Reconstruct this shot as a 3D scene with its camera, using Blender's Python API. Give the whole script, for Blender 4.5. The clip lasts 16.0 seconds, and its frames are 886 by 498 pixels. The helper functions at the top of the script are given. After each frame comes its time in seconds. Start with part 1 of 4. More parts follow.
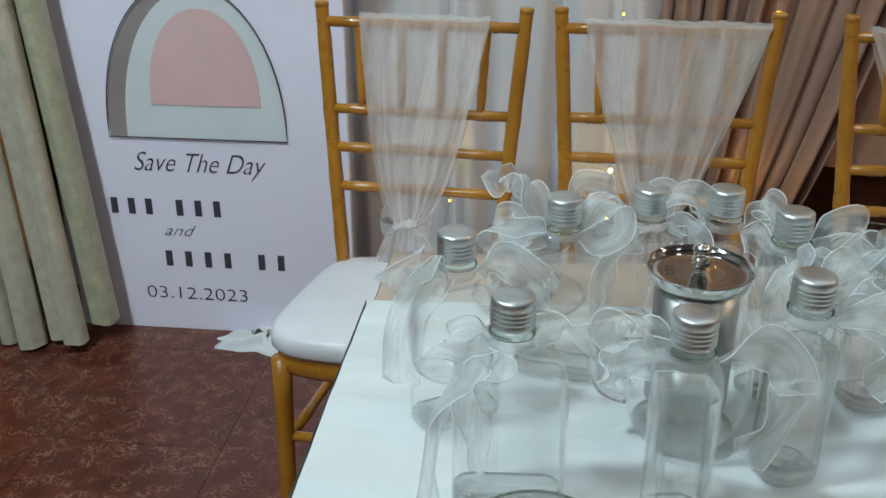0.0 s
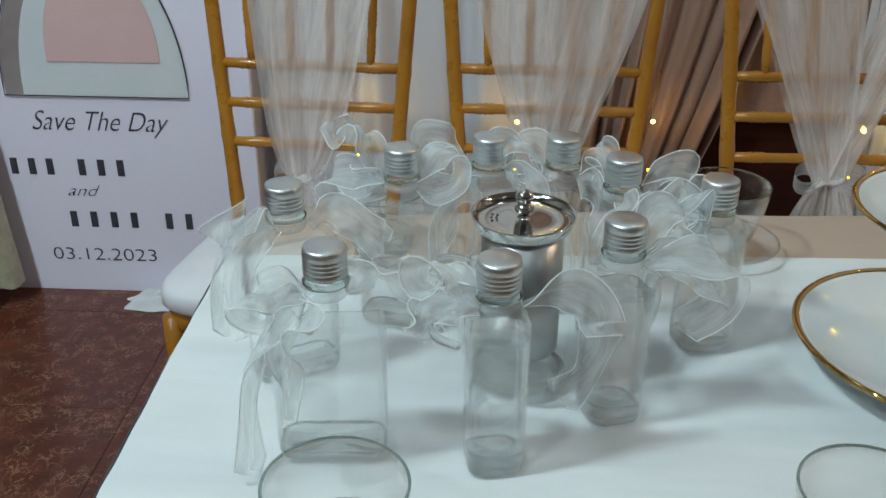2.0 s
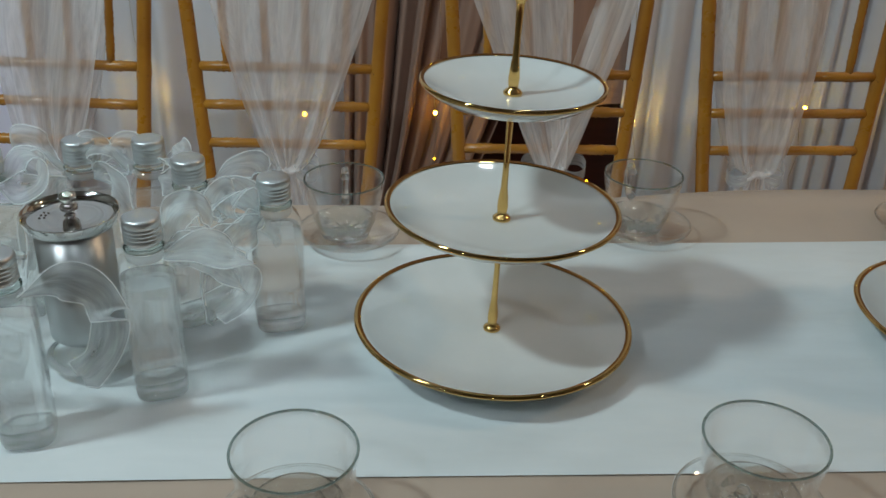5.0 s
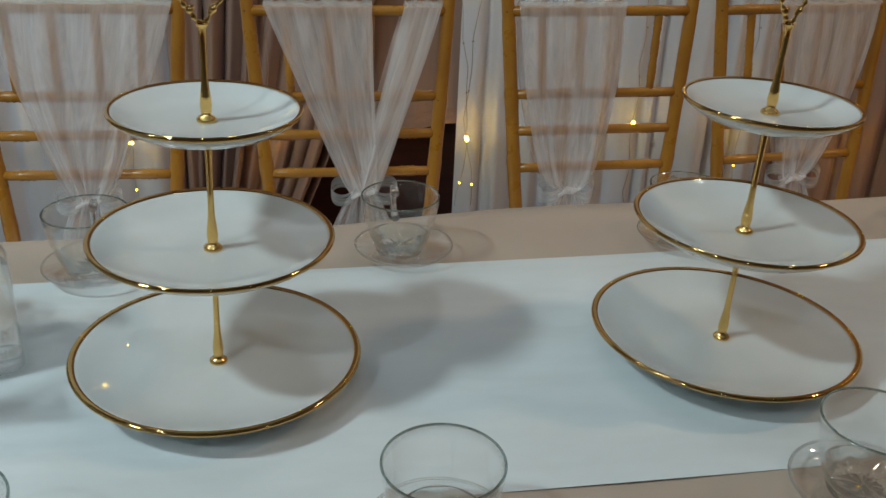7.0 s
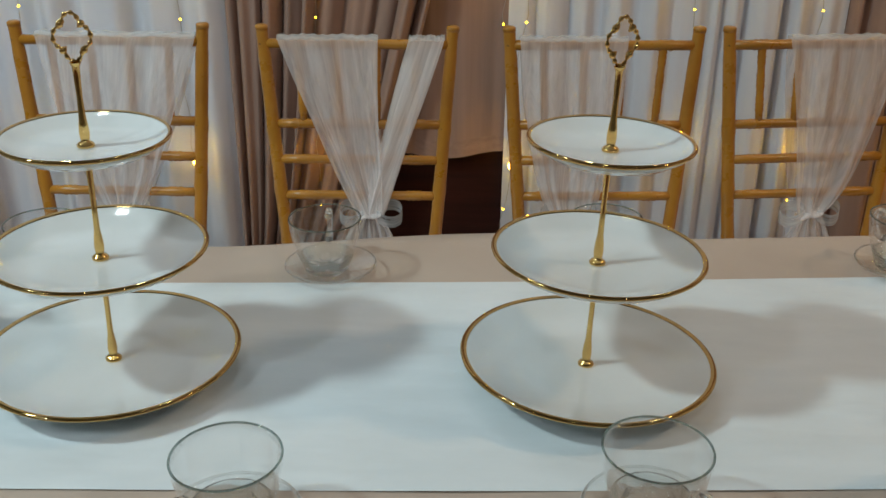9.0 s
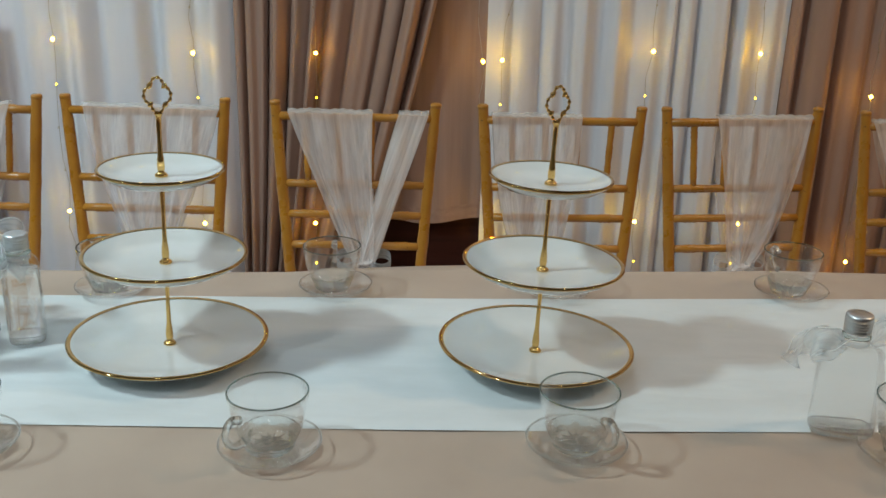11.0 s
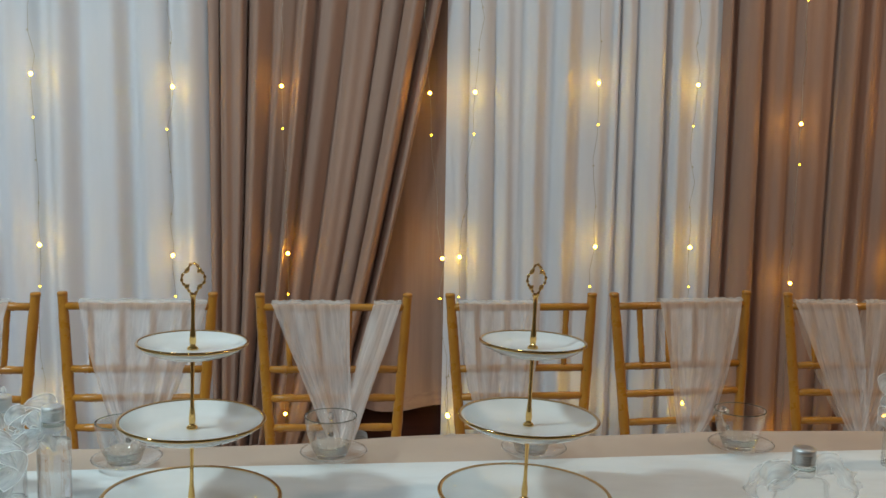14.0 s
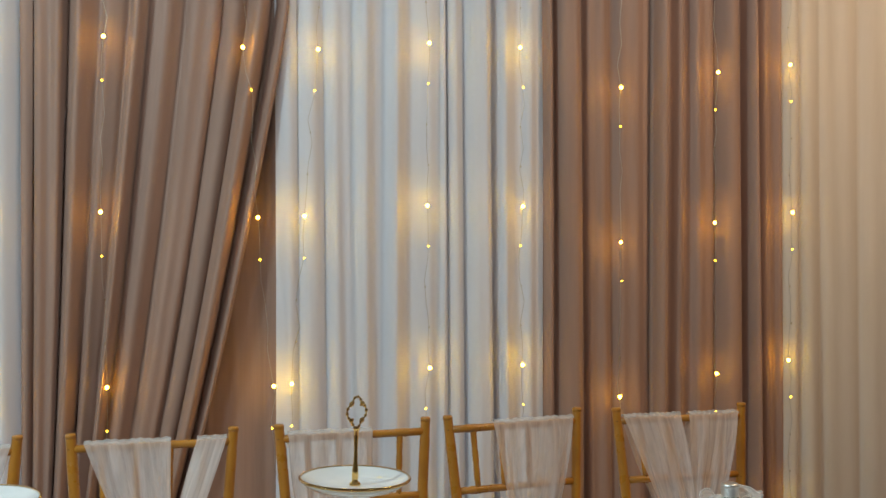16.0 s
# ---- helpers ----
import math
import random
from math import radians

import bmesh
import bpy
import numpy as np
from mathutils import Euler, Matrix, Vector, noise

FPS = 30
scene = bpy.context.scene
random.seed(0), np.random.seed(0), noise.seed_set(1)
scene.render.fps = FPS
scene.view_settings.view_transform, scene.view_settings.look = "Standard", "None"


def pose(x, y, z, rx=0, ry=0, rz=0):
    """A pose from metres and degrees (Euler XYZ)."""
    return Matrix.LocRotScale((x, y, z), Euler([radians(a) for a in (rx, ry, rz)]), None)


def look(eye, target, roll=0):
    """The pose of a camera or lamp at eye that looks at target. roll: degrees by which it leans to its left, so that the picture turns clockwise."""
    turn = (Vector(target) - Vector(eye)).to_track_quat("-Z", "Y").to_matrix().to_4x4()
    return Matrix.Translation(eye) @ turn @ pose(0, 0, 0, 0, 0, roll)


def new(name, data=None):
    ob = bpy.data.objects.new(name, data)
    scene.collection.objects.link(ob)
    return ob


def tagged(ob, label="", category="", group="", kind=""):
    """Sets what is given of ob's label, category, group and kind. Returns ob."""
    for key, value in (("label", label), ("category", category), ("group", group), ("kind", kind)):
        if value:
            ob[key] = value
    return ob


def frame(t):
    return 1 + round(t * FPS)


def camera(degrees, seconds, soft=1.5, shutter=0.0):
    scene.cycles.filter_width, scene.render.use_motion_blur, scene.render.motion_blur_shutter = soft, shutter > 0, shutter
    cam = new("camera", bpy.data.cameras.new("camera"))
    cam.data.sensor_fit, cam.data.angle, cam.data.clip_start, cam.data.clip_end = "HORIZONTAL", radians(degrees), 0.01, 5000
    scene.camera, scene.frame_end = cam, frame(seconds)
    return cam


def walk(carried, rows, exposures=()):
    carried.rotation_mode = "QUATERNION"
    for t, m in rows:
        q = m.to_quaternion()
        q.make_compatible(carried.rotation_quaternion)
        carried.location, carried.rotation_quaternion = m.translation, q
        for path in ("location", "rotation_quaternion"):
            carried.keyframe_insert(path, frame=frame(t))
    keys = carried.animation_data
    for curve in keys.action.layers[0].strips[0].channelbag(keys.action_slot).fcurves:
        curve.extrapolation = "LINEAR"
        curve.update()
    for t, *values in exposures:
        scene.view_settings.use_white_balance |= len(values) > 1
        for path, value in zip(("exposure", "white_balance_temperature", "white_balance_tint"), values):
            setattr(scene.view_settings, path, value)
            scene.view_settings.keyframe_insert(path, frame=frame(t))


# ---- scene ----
cam = camera(49.6, 16.0)
PATH = [
    (0, (0.001, -0.007, 1.242), (-0.19, 1.807, 0.422), 0.2),
    (0.5, (0.023, -0.007, 1.24), (-0.165, 1.79, 0.382), -0.4),
    (1, (0.047, -0.004, 1.238), (-0.121, 1.779, 0.348), -0.4),
    (1.5, (0.07, -0.005, 1.24), (-0.048, 1.777, 0.34), -0.0),
    (2, (0.096, -0.005, 1.241), (0.017, 1.777, 0.337), 0.4),
    (2.5, (0.14, -0.021, 1.249), (0.076, 1.76, 0.341), 0.4),
    (3, (0.203, -0.036, 1.257), (0.154, 1.744, 0.346), 0.4),
    (3.5, (0.264, -0.056, 1.269), (0.222, 1.724, 0.36), 0.4),
    (4, (0.317, -0.079, 1.28), (0.289, 1.702, 0.37), 0.4),
    (4.5, (0.38, -0.082, 1.285), (0.391, 1.695, 0.367), 1.0),
    (5, (0.411, -0.079, 1.291), (0.509, 1.69, 0.363), 1.9),
    (5.2, (0.423, -0.076, 1.294), (0.586, 1.688, 0.366), 2.6),
    (7.3, (0.641, -0.078, 1.294), (0.932, 1.694, 0.413), 2.3),
    (7.5, (0.681, -0.074, 1.299), (0.949, 1.696, 0.408), 2.1),
    (8, (0.742, -0.079, 1.298), (0.951, 1.707, 0.424), 1.8),
    (8.5, (0.769, -0.098, 1.314), (0.922, 1.7, 0.453), 1.8),
    (9, (0.865, -0.164, 1.33), (0.849, 1.649, 0.486), 0.4),
    (9.2, (0.904, -0.202, 1.335), (0.819, 1.622, 0.519), -0.2),
    (11.3, (0.847, -0.501, 1.364), (0.907, 1.401, 0.749), 1.7),
    (11.5, (0.831, -0.485, 1.359), (0.921, 1.431, 0.79), 1.8),
    (12, (0.799, -0.482, 1.353), (0.938, 1.448, 0.847), 1.6),
    (12.5, (0.777, -0.588, 1.345), (0.93, 1.346, 0.857), 1.4),
    (13, (0.764, -0.661, 1.354), (0.921, 1.285, 0.922), 0.7),
    (13.5, (0.762, -0.694, 1.352), (0.929, 1.269, 1.008), 0.9),
    (14, (0.77, -0.693, 1.355), (0.923, 1.286, 1.106), 0.9),
    (14.5, (0.778, -0.684, 1.361), (0.935, 1.302, 1.19), 0.7),
    (15, (0.786, -0.679, 1.36), (1.002, 1.306, 1.244), 0.4),
    (15.5, (0.801, -0.669, 1.37), (1.105, 1.307, 1.31), -0.0),
    (16, (0.817, -0.668, 1.372), (1.285, 1.276, 1.368), -0.1),
]
walk(cam, [(t, look(eye, target, roll)) for t, eye, target, roll in PATH],
     exposures=[(0, 0.49), (1.5, 0.42), (3, 0.26), (5, 0.15), (7.5, 0.29), (9, 0.53), (11.5, 0.64), (14, 0.61), (15.3, 0.60), (16, 0.84)])
scene.cycles.transparent_max_bounces = 24

# ---- world and lamps ----
TABLE = 0.768
world = bpy.data.worlds.new("room_air")
scene.world = world
world.use_nodes = True
world.node_tree.nodes["Background"].inputs[0].default_value = (0.75, 0.85, 1.0, 1)
world.node_tree.nodes["Background"].inputs[1].default_value = 0.008


def area_lamp(name, eye, target, power, colour, sx, sy):
    data = bpy.data.lights.new(name, "AREA")
    data.shape, data.size, data.size_y, data.energy, data.color = "RECTANGLE", sx, sy, power, colour
    ob = new(name, data)
    ob.matrix_world = look(eye, target)
    return ob


area_lamp("lamp_key", (-1.30, 0.10, 3.12), (-0.45, 0.95, 0), 44, (0.725, 0.935, 0.985), 0.30, 0.22)
# Unseen narrow fill light, added only to brighten the sign board.
area_lamp("sign_fill", (-1.2, -1.2, 3.12), (-0.82, 2.15, 0.55), 4.4, (0.82, 0.92, 1.0), 0.16, 0.16).data.spread = radians(75)
# All out of view: y < 0 is added fill, y > 0 gives plate highlights.
SMALL = ((-1.2, -1.2, 10), (0.6, -1.2, 4), (2.3, -1.2, 3), (-0.1, 1.55, 2.5), (0.9, 1.55, 3.5), (2.3, 1.55, 2.2))
for lx, ly, watt in SMALL:
    area_lamp("lamp_small", (lx, ly, 3.12), (lx, ly + (1.5 if ly < 0 else 0.05), 0), watt, (0.80, 0.93, 1.0), 0.16, 0.16)
area_lamp("lamp_warm", (3.35, 0.75, 3.12), (3.1, 1.9, 0), 23, (1.0, 0.70, 0.44), 0.35, 0.22)


# ---- materials ----
def nodes_of(name):
    m = bpy.data.materials.new(name)
    m.use_nodes = True
    m.node_tree.nodes.clear()
    return m, m.node_tree.nodes, m.node_tree.links


def add(n, kind, **inputs):
    node = n.new(kind)
    for k, v in inputs.items():
        node.inputs[k.replace("_", " ")].default_value = v
    return node


def coords(n, l, uv=False, scale=(1, 1, 1)):
    tc = n.new("ShaderNodeTexCoord")
    mp = n.new("ShaderNodeMapping")
    mp.inputs["Scale"].default_value = scale
    l.new(tc.outputs["UV" if uv else "Object"], mp.inputs["Vector"])
    return mp.outputs["Vector"]


def noise_of(n, l, vec, scale, detail=4.0, rough=0.6):
    t = add(n, "ShaderNodeTexNoise", Scale=scale, Detail=detail, Roughness=rough)
    l.new(vec, t.inputs["Vector"])
    return t.outputs["Fac"]


def ramp_of(n, l, fac, stops):
    r = n.new("ShaderNodeValToRGB")
    while len(r.color_ramp.elements) < len(stops):
        r.color_ramp.elements.new(0.5)
    for e, (p, c) in zip(r.color_ramp.elements, stops):
        e.position, e.color = p, (*c, 1) if len(c) == 3 else c
    l.new(fac, r.inputs["Fac"])
    return r.outputs["Color"]


def bump_of(n, l, height, strength, distance):
    b = add(n, "ShaderNodeBump", Strength=strength, Distance=distance)
    l.new(height, b.inputs["Height"])
    return b.outputs["Normal"]


def finish(n, l, shader):
    out = n.new("ShaderNodeOutputMaterial")
    l.new(shader, out.inputs["Surface"])


def surface(name, dark, light, scale=6.0, rough=0.6, metal=0.0, bump=0.0, fine=200.0, stretch=(1, 1, 1), uv=False, coat=0.0, sheen=0.0, lo=0.3, hi=0.7, deep=0.002):
    """A base colour that wanders between two tones, with fine grain in relief."""
    m, n, l = nodes_of(name)
    vec = coords(n, l, uv, stretch)
    p = add(n, "ShaderNodeBsdfPrincipled", Roughness=rough, Metallic=metal, Coat_Weight=coat, Sheen_Weight=sheen)
    p.inputs["Coat Roughness"].default_value = 0.08
    l.new(ramp_of(n, l, noise_of(n, l, vec, scale), [(lo, dark), (hi, light)]), p.inputs["Base Color"])
    if bump:
        l.new(bump_of(n, l, noise_of(n, l, vec, fine, 3.0), bump, deep), p.inputs["Normal"])
    finish(n, l, p.outputs[0])
    return m


def worn_paint(name, dark, light, chip, rough):
    """Painted wood, chipped to the dark wood in small specks, duller where it is handled."""
    m, n, l = nodes_of(name)
    vec = coords(n, l)
    base = ramp_of(n, l, noise_of(n, l, vec, 9.0), [(0.3, dark), (0.7, light)])
    spot = ramp_of(n, l, noise_of(n, l, vec, 55.0, 3.0, 0.7), [(0.70, (0, 0, 0)), (0.73, (1, 1, 1))])
    mix = n.new("ShaderNodeMix")
    mix.data_type = "RGBA"
    l.new(spot, mix.inputs["Factor"])
    l.new(base, mix.inputs["A"])
    mix.inputs["B"].default_value = (*chip, 1)
    p = add(n, "ShaderNodeBsdfPrincipled", Coat_Weight=0.45)
    l.new(mix.outputs["Result"], p.inputs["Base Color"])
    l.new(ramp_of(n, l, noise_of(n, l, vec, 22.0), [(0.3, (rough,) * 3), (0.7, (rough + 0.14,) * 3)]), p.inputs["Roughness"])
    l.new(bump_of(n, l, noise_of(n, l, vec, 60.0, 3.0), 0.1, 0.002), p.inputs["Normal"])
    finish(n, l, p.outputs[0])
    return m


def sheer(name, colour, lo, hi, streak=(40, 1.2, 1), glow=0.45, crease=0.0):
    """Net or organza: threads that let part of the view through."""
    m, n, l = nodes_of(name)
    vec = coords(n, l, True, streak)
    soft = add(n, "ShaderNodeTexNoise", Scale=1.0, Detail=5.0, Roughness=0.6, Distortion=crease)
    l.new(vec, soft.inputs["Vector"])
    fac = ramp_of(n, l, soft.outputs["Fac"], [(0.30, (lo, lo, lo)), (0.70, (hi, hi, hi))])
    d = add(n, "ShaderNodeBsdfDiffuse", Color=(*colour, 1))
    tl = add(n, "ShaderNodeBsdfTranslucent", Color=(*colour, 1))
    mx = add(n, "ShaderNodeMixShader", Fac=glow)
    l.new(d.outputs[0], mx.inputs[1])
    l.new(tl.outputs[0], mx.inputs[2])
    tr = n.new("ShaderNodeBsdfTransparent")
    out = n.new("ShaderNodeMixShader")
    l.new(fac, out.inputs[0])
    l.new(tr.outputs[0], out.inputs[1])
    l.new(mx.outputs[0], out.inputs[2])
    finish(n, l, out.outputs[0])
    return m


def thin_glass(name, tint, gloss=1.0):
    m, n, l = nodes_of(name)
    tr = add(n, "ShaderNodeBsdfTransparent", Color=(*tint, 1))
    g = add(n, "ShaderNodeBsdfGlossy", Roughness=0.012, Color=(1, 1, 1, 1))
    lw = add(n, "ShaderNodeLayerWeight", Blend=0.5)
    pw = n.new("ShaderNodeMath")
    pw.operation = "POWER"
    pw.inputs[1].default_value = 2.6
    l.new(lw.outputs["Facing"], pw.inputs[0])
    mu = n.new("ShaderNodeMath")
    mu.operation, mu.use_clamp = "MULTIPLY_ADD", True
    mu.inputs[1].default_value = 0.55 * gloss
    mu.inputs[2].default_value = 0.022 * gloss
    l.new(pw.outputs[0], mu.inputs[0])
    mx = n.new("ShaderNodeMixShader")
    l.new(mu.outputs[0], mx.inputs[0])
    l.new(tr.outputs[0], mx.inputs[1])
    l.new(g.outputs[0], mx.inputs[2])
    finish(n, l, mx.outputs[0])
    return m


def solid_glass(name, tint, ior, clear):
    """Thick glass or water: part bends the light, part lets it straight through."""
    m, n, l = nodes_of(name)
    g = add(n, "ShaderNodeBsdfGlass", Roughness=0.0, IOR=ior, Color=(*tint, 1))
    tr = add(n, "ShaderNodeBsdfTransparent", Color=(*tint, 1))
    mx = add(n, "ShaderNodeMixShader", Fac=clear)
    l.new(g.outputs[0], mx.inputs[1])
    l.new(tr.outputs[0], mx.inputs[2])
    finish(n, l, mx.outputs[0])
    return m


def metal(name, colour, rough, wear=0.06):
    m, n, l = nodes_of(name)
    vec = coords(n, l)
    p = add(n, "ShaderNodeBsdfPrincipled", Metallic=1.0, Base_Color=(*colour, 1))
    l.new(ramp_of(n, l, noise_of(n, l, vec, 60.0), [(0.2, (rough,) * 3), (0.8, (rough + wear,) * 3)]), p.inputs["Roughness"])
    finish(n, l, p.outputs[0])
    return m


def lamp_glow(name, colour, strength):
    m, n, l = nodes_of(name)
    e = add(n, "ShaderNodeEmission", Color=(*colour, 1), Strength=strength)
    finish(n, l, e.outputs[0])
    return m


def drape_cloth(name, dark, light, rough=0.75, see=0.25):
    """Heavy drape with woven grain; some light passes through."""
    m, n, l = nodes_of(name)
    vec = coords(n, l, True, (14, 3, 1))
    col = ramp_of(n, l, noise_of(n, l, vec, 1.0), [(0.3, dark), (0.7, light)])
    p = add(n, "ShaderNodeBsdfPrincipled", Roughness=rough, Sheen_Weight=0.15)
    l.new(col, p.inputs["Base Color"])
    fine = coords(n, l, True, (900, 700, 1))
    l.new(bump_of(n, l, noise_of(n, l, fine, 1.0, 2.0), 0.15, 0.001), p.inputs["Normal"])
    tl = n.new("ShaderNodeBsdfTranslucent")
    l.new(col, tl.inputs["Color"])
    mx = add(n, "ShaderNodeMixShader", Fac=see)
    l.new(p.outputs[0], mx.inputs[1])
    l.new(tl.outputs[0], mx.inputs[2])
    finish(n, l, mx.outputs[0])
    return m


def marbled(name):
    """Polished red-brown tile with pale broken veins."""
    m, n, l = nodes_of(name)
    vec = coords(n, l)
    info = n.new("ShaderNodeObjectInfo")
    off = n.new("ShaderNodeVectorMath")
    off.operation = "ADD"
    sc = n.new("ShaderNodeVectorMath")
    sc.operation = "SCALE"
    sc.inputs[0].default_value = (37, 53, 11)
    l.new(info.outputs["Random"], sc.inputs["Scale"])
    l.new(vec, off.inputs[0])
    l.new(sc.outputs[0], off.inputs[1])
    v = off.outputs[0]
    base = ramp_of(n, l, noise_of(n, l, v, 14.0, 6.0, 0.7), [(0.3, (0.060, 0.0135, 0.008)), (0.55, (0.112, 0.026, 0.015)), (0.75, (0.165, 0.043, 0.026))])
    vein = noise_of(n, l, v, 52.0, 6.0, 0.66)
    band = ramp_of(n, l, vein, [(0.475, (0, 0, 0)), (0.50, (1, 1, 1)), (0.525, (0, 0, 0))])
    gate = ramp_of(n, l, noise_of(n, l, v, 26.0, 2.0), [(0.43, (0, 0, 0)), (0.60, (0.9, 0.9, 0.9))])
    mul = n.new("ShaderNodeMix")
    mul.data_type, mul.blend_type = "RGBA", "MULTIPLY"
    mul.inputs["Factor"].default_value = 1.0
    l.new(band, mul.inputs["A"])
    l.new(gate, mul.inputs["B"])
    mix = n.new("ShaderNodeMix")
    mix.data_type = "RGBA"
    l.new(mul.outputs["Result"], mix.inputs["Factor"])
    l.new(base, mix.inputs["A"])
    mix.inputs["B"].default_value = (0.42, 0.25, 0.155, 1)
    p = add(n, "ShaderNodeBsdfPrincipled", Roughness=0.28)
    l.new(mix.outputs["Result"], p.inputs["Base Color"])
    finish(n, l, p.outputs[0])
    return m


M = dict(
    tile=marbled("marbled_tile"),
    grout=surface("grout", (0.035, 0.014, 0.010), (0.06, 0.026, 0.019), 20, 0.9),
    wall=surface("wall_paint", (0.20, 0.18, 0.16), (0.25, 0.23, 0.20), 2.0, 0.8, bump=0.1),
    wood_red=surface("red_wood", (0.028, 0.0080, 0.0050), (0.055, 0.015, 0.010), 3, 0.4, bump=0.15, stretch=(1, 1, 14)),
    wood_orange=surface("orange_wood", (0.40, 0.13, 0.03), (0.55, 0.20, 0.06), 3, 0.35, bump=0.1, stretch=(14, 14, 1)),
    white_drape=drape_cloth("white_drape", (0.75, 0.745, 0.78), (0.82, 0.815, 0.845), 0.7, 0.22),
    cream_drape=drape_cloth("cream_drape", (0.66, 0.58, 0.48), (0.74, 0.66, 0.56), 0.7, 0.2),
    brown_drape=drape_cloth("brown_drape", (0.305, 0.186, 0.138), (0.39, 0.243, 0.181), 0.62, 0.10),
    brocade=surface("brocade", (0.41, 0.375, 0.285), (0.54, 0.50, 0.40), 26, 0.5, bump=0.8, fine=42, sheen=0.2, deep=0.006),
    brocade_green=surface("green_brocade", (0.33, 0.33, 0.21), (0.48, 0.47, 0.34), 30, 0.4, bump=0.8, fine=48, sheen=0.2, deep=0.006),
    beige=surface("beige_cloth", (0.43, 0.33, 0.26), (0.49, 0.385, 0.305), 5, 0.6, bump=0.15, fine=900, sheen=0.1),
    white_cloth=surface("white_cloth", (0.64, 0.675, 0.69), (0.70, 0.73, 0.745), 5, 0.75, bump=0.12, fine=900, sheen=0.1),
    runner_cloth=surface("runner_cloth", (0.645, 0.68, 0.685), (0.70, 0.73, 0.735), 5, 0.75, bump=0.9, fine=1.7, stretch=(1.6, 5, 1), sheen=0.1, deep=0.014),
    gold_paint=worn_paint("gold_paint", (0.33, 0.128, 0.010), (0.45, 0.190, 0.018), (0.06, 0.03, 0.012), 0.24),
    hole_shade=surface("painted_hole_shade", (0.03, 0.018, 0.01), (0.07, 0.04, 0.02), 90, 0.7),
    cushion=surface("white_vinyl", (0.66, 0.66, 0.69), (0.74, 0.74, 0.77), 7, 0.42, bump=0.06),
    porcelain=surface("porcelain", (0.66, 0.685, 0.675), (0.71, 0.73, 0.72), 12, 0.022, bump=0.05, fine=26, coat=0.3),
    gold=metal("polished_gold", (0.86, 0.56, 0.20), 0.10),
    gilt=metal("gilt_rim", (0.62, 0.40, 0.145), 0.03, 0.05),
    steel=metal("polished_steel", (0.66, 0.65, 0.63), 0.07),
    steel_mesh=metal("brushed_steel", (0.50, 0.51, 0.51), 0.24, 0.2),
    alu=metal("brushed_aluminium", (0.70, 0.72, 0.725), 0.36),
    glass=thin_glass("clear_glass", (0.996, 0.999, 0.998), 1.4),
    cup_glass=thin_glass("cup_glass", (0.996, 0.999, 0.998), 1.5),
    bottle_glass=thin_glass("bottle_glass", (0.990, 0.997, 0.996), 1.4),
    glass_edge=solid_glass("thick_glass", (0.68, 0.75, 0.73), 1.5, 0.08),
    glass_base=solid_glass("base_glass", (0.99, 1.0, 0.998), 1.46, 0.28),
    water=solid_glass("water", (0.997, 1.0, 1.0), 1.33, 0.78),
    water_slim=solid_glass("water_in_slim_bottle", (0.997, 1.0, 1.0), 1.33, 0.48),
    tulle=sheer("tulle", (0.90, 0.865, 0.85), 0.30, 0.70, (6, 1.3, 1), 0.45, 1.6),
    tulle_dense=sheer("gathered_tulle", (0.91, 0.875, 0.86), 0.50, 0.82, (5, 1.2, 1), 0.45, 1.6),
    organza=sheer("organza", (0.88, 0.93, 0.94), 0.24, 0.46, (3, 5, 1), 0.5),
    organza_edge=sheer("organza_hem", (0.93, 0.96, 0.97), 0.60, 0.82, (4, 12, 1), 0.4),
    board=surface("printed_board", (0.80, 0.775, 0.90), (0.84, 0.815, 0.94), 1.5, 0.45),
    ink=surface("dark_ink", (0.035, 0.035, 0.05), (0.06, 0.06, 0.08), 40, 0.6),
    taupe=surface("taupe_print", (0.24, 0.20, 0.20), (0.36, 0.31, 0.31), 4, 0.5),
    mint=surface("mint_print", (0.62, 0.68, 0.70), (0.70, 0.74, 0.76), 4, 0.5),
    blush=surface("blush_print", (0.68, 0.46, 0.45), (0.74, 0.51, 0.50), 5, 0.5),
    bulb=lamp_glow("warm_bulb", (1.0, 0.55, 0.020), 100.0),
    bulb_dim=lamp_glow("warm_bulb_dim", (1.0, 0.58, 0.02), 8.0),
    bulb_off=thin_glass("unlit_bulb", (0.9, 0.85, 0.7), 1.0),
    wire=metal("silver_wire", (0.55, 0.50, 0.42), 0.35),
    ceiling=surface("ceiling_paint", (0.28, 0.28, 0.27), (0.33, 0.33, 0.32), 2, 0.85),
)


# ---- building blocks ----
def mesh_of(name, bm, material, smooth=True):
    me = bpy.data.meshes.new(name)
    if material.name in ("thick_glass", "base_glass", "cup_glass", "water", "water_in_slim_bottle"):
        bmesh.ops.recalc_face_normals(bm, faces=bm.faces)
    bm.normal_update()
    bm.to_mesh(me)
    bm.free()
    me.materials.append(material)
    if smooth:
        me.polygons.foreach_set("use_smooth", [True] * len(me.polygons))
    return me


def part(name, bm, material, parent=None, label="", smooth=True):
    ob = new(name, mesh_of(name, bm, material, smooth))
    if parent is not None:
        ob.parent = parent
    if label:
        ob["label"] = label
    return ob


def thing(name, label, category, at=None, group="", kind=""):
    ob = new(name)
    ob.empty_display_size = 0.05
    if at is not None:
        ob.matrix_world = at
    return tagged(ob, label, category, group, kind)


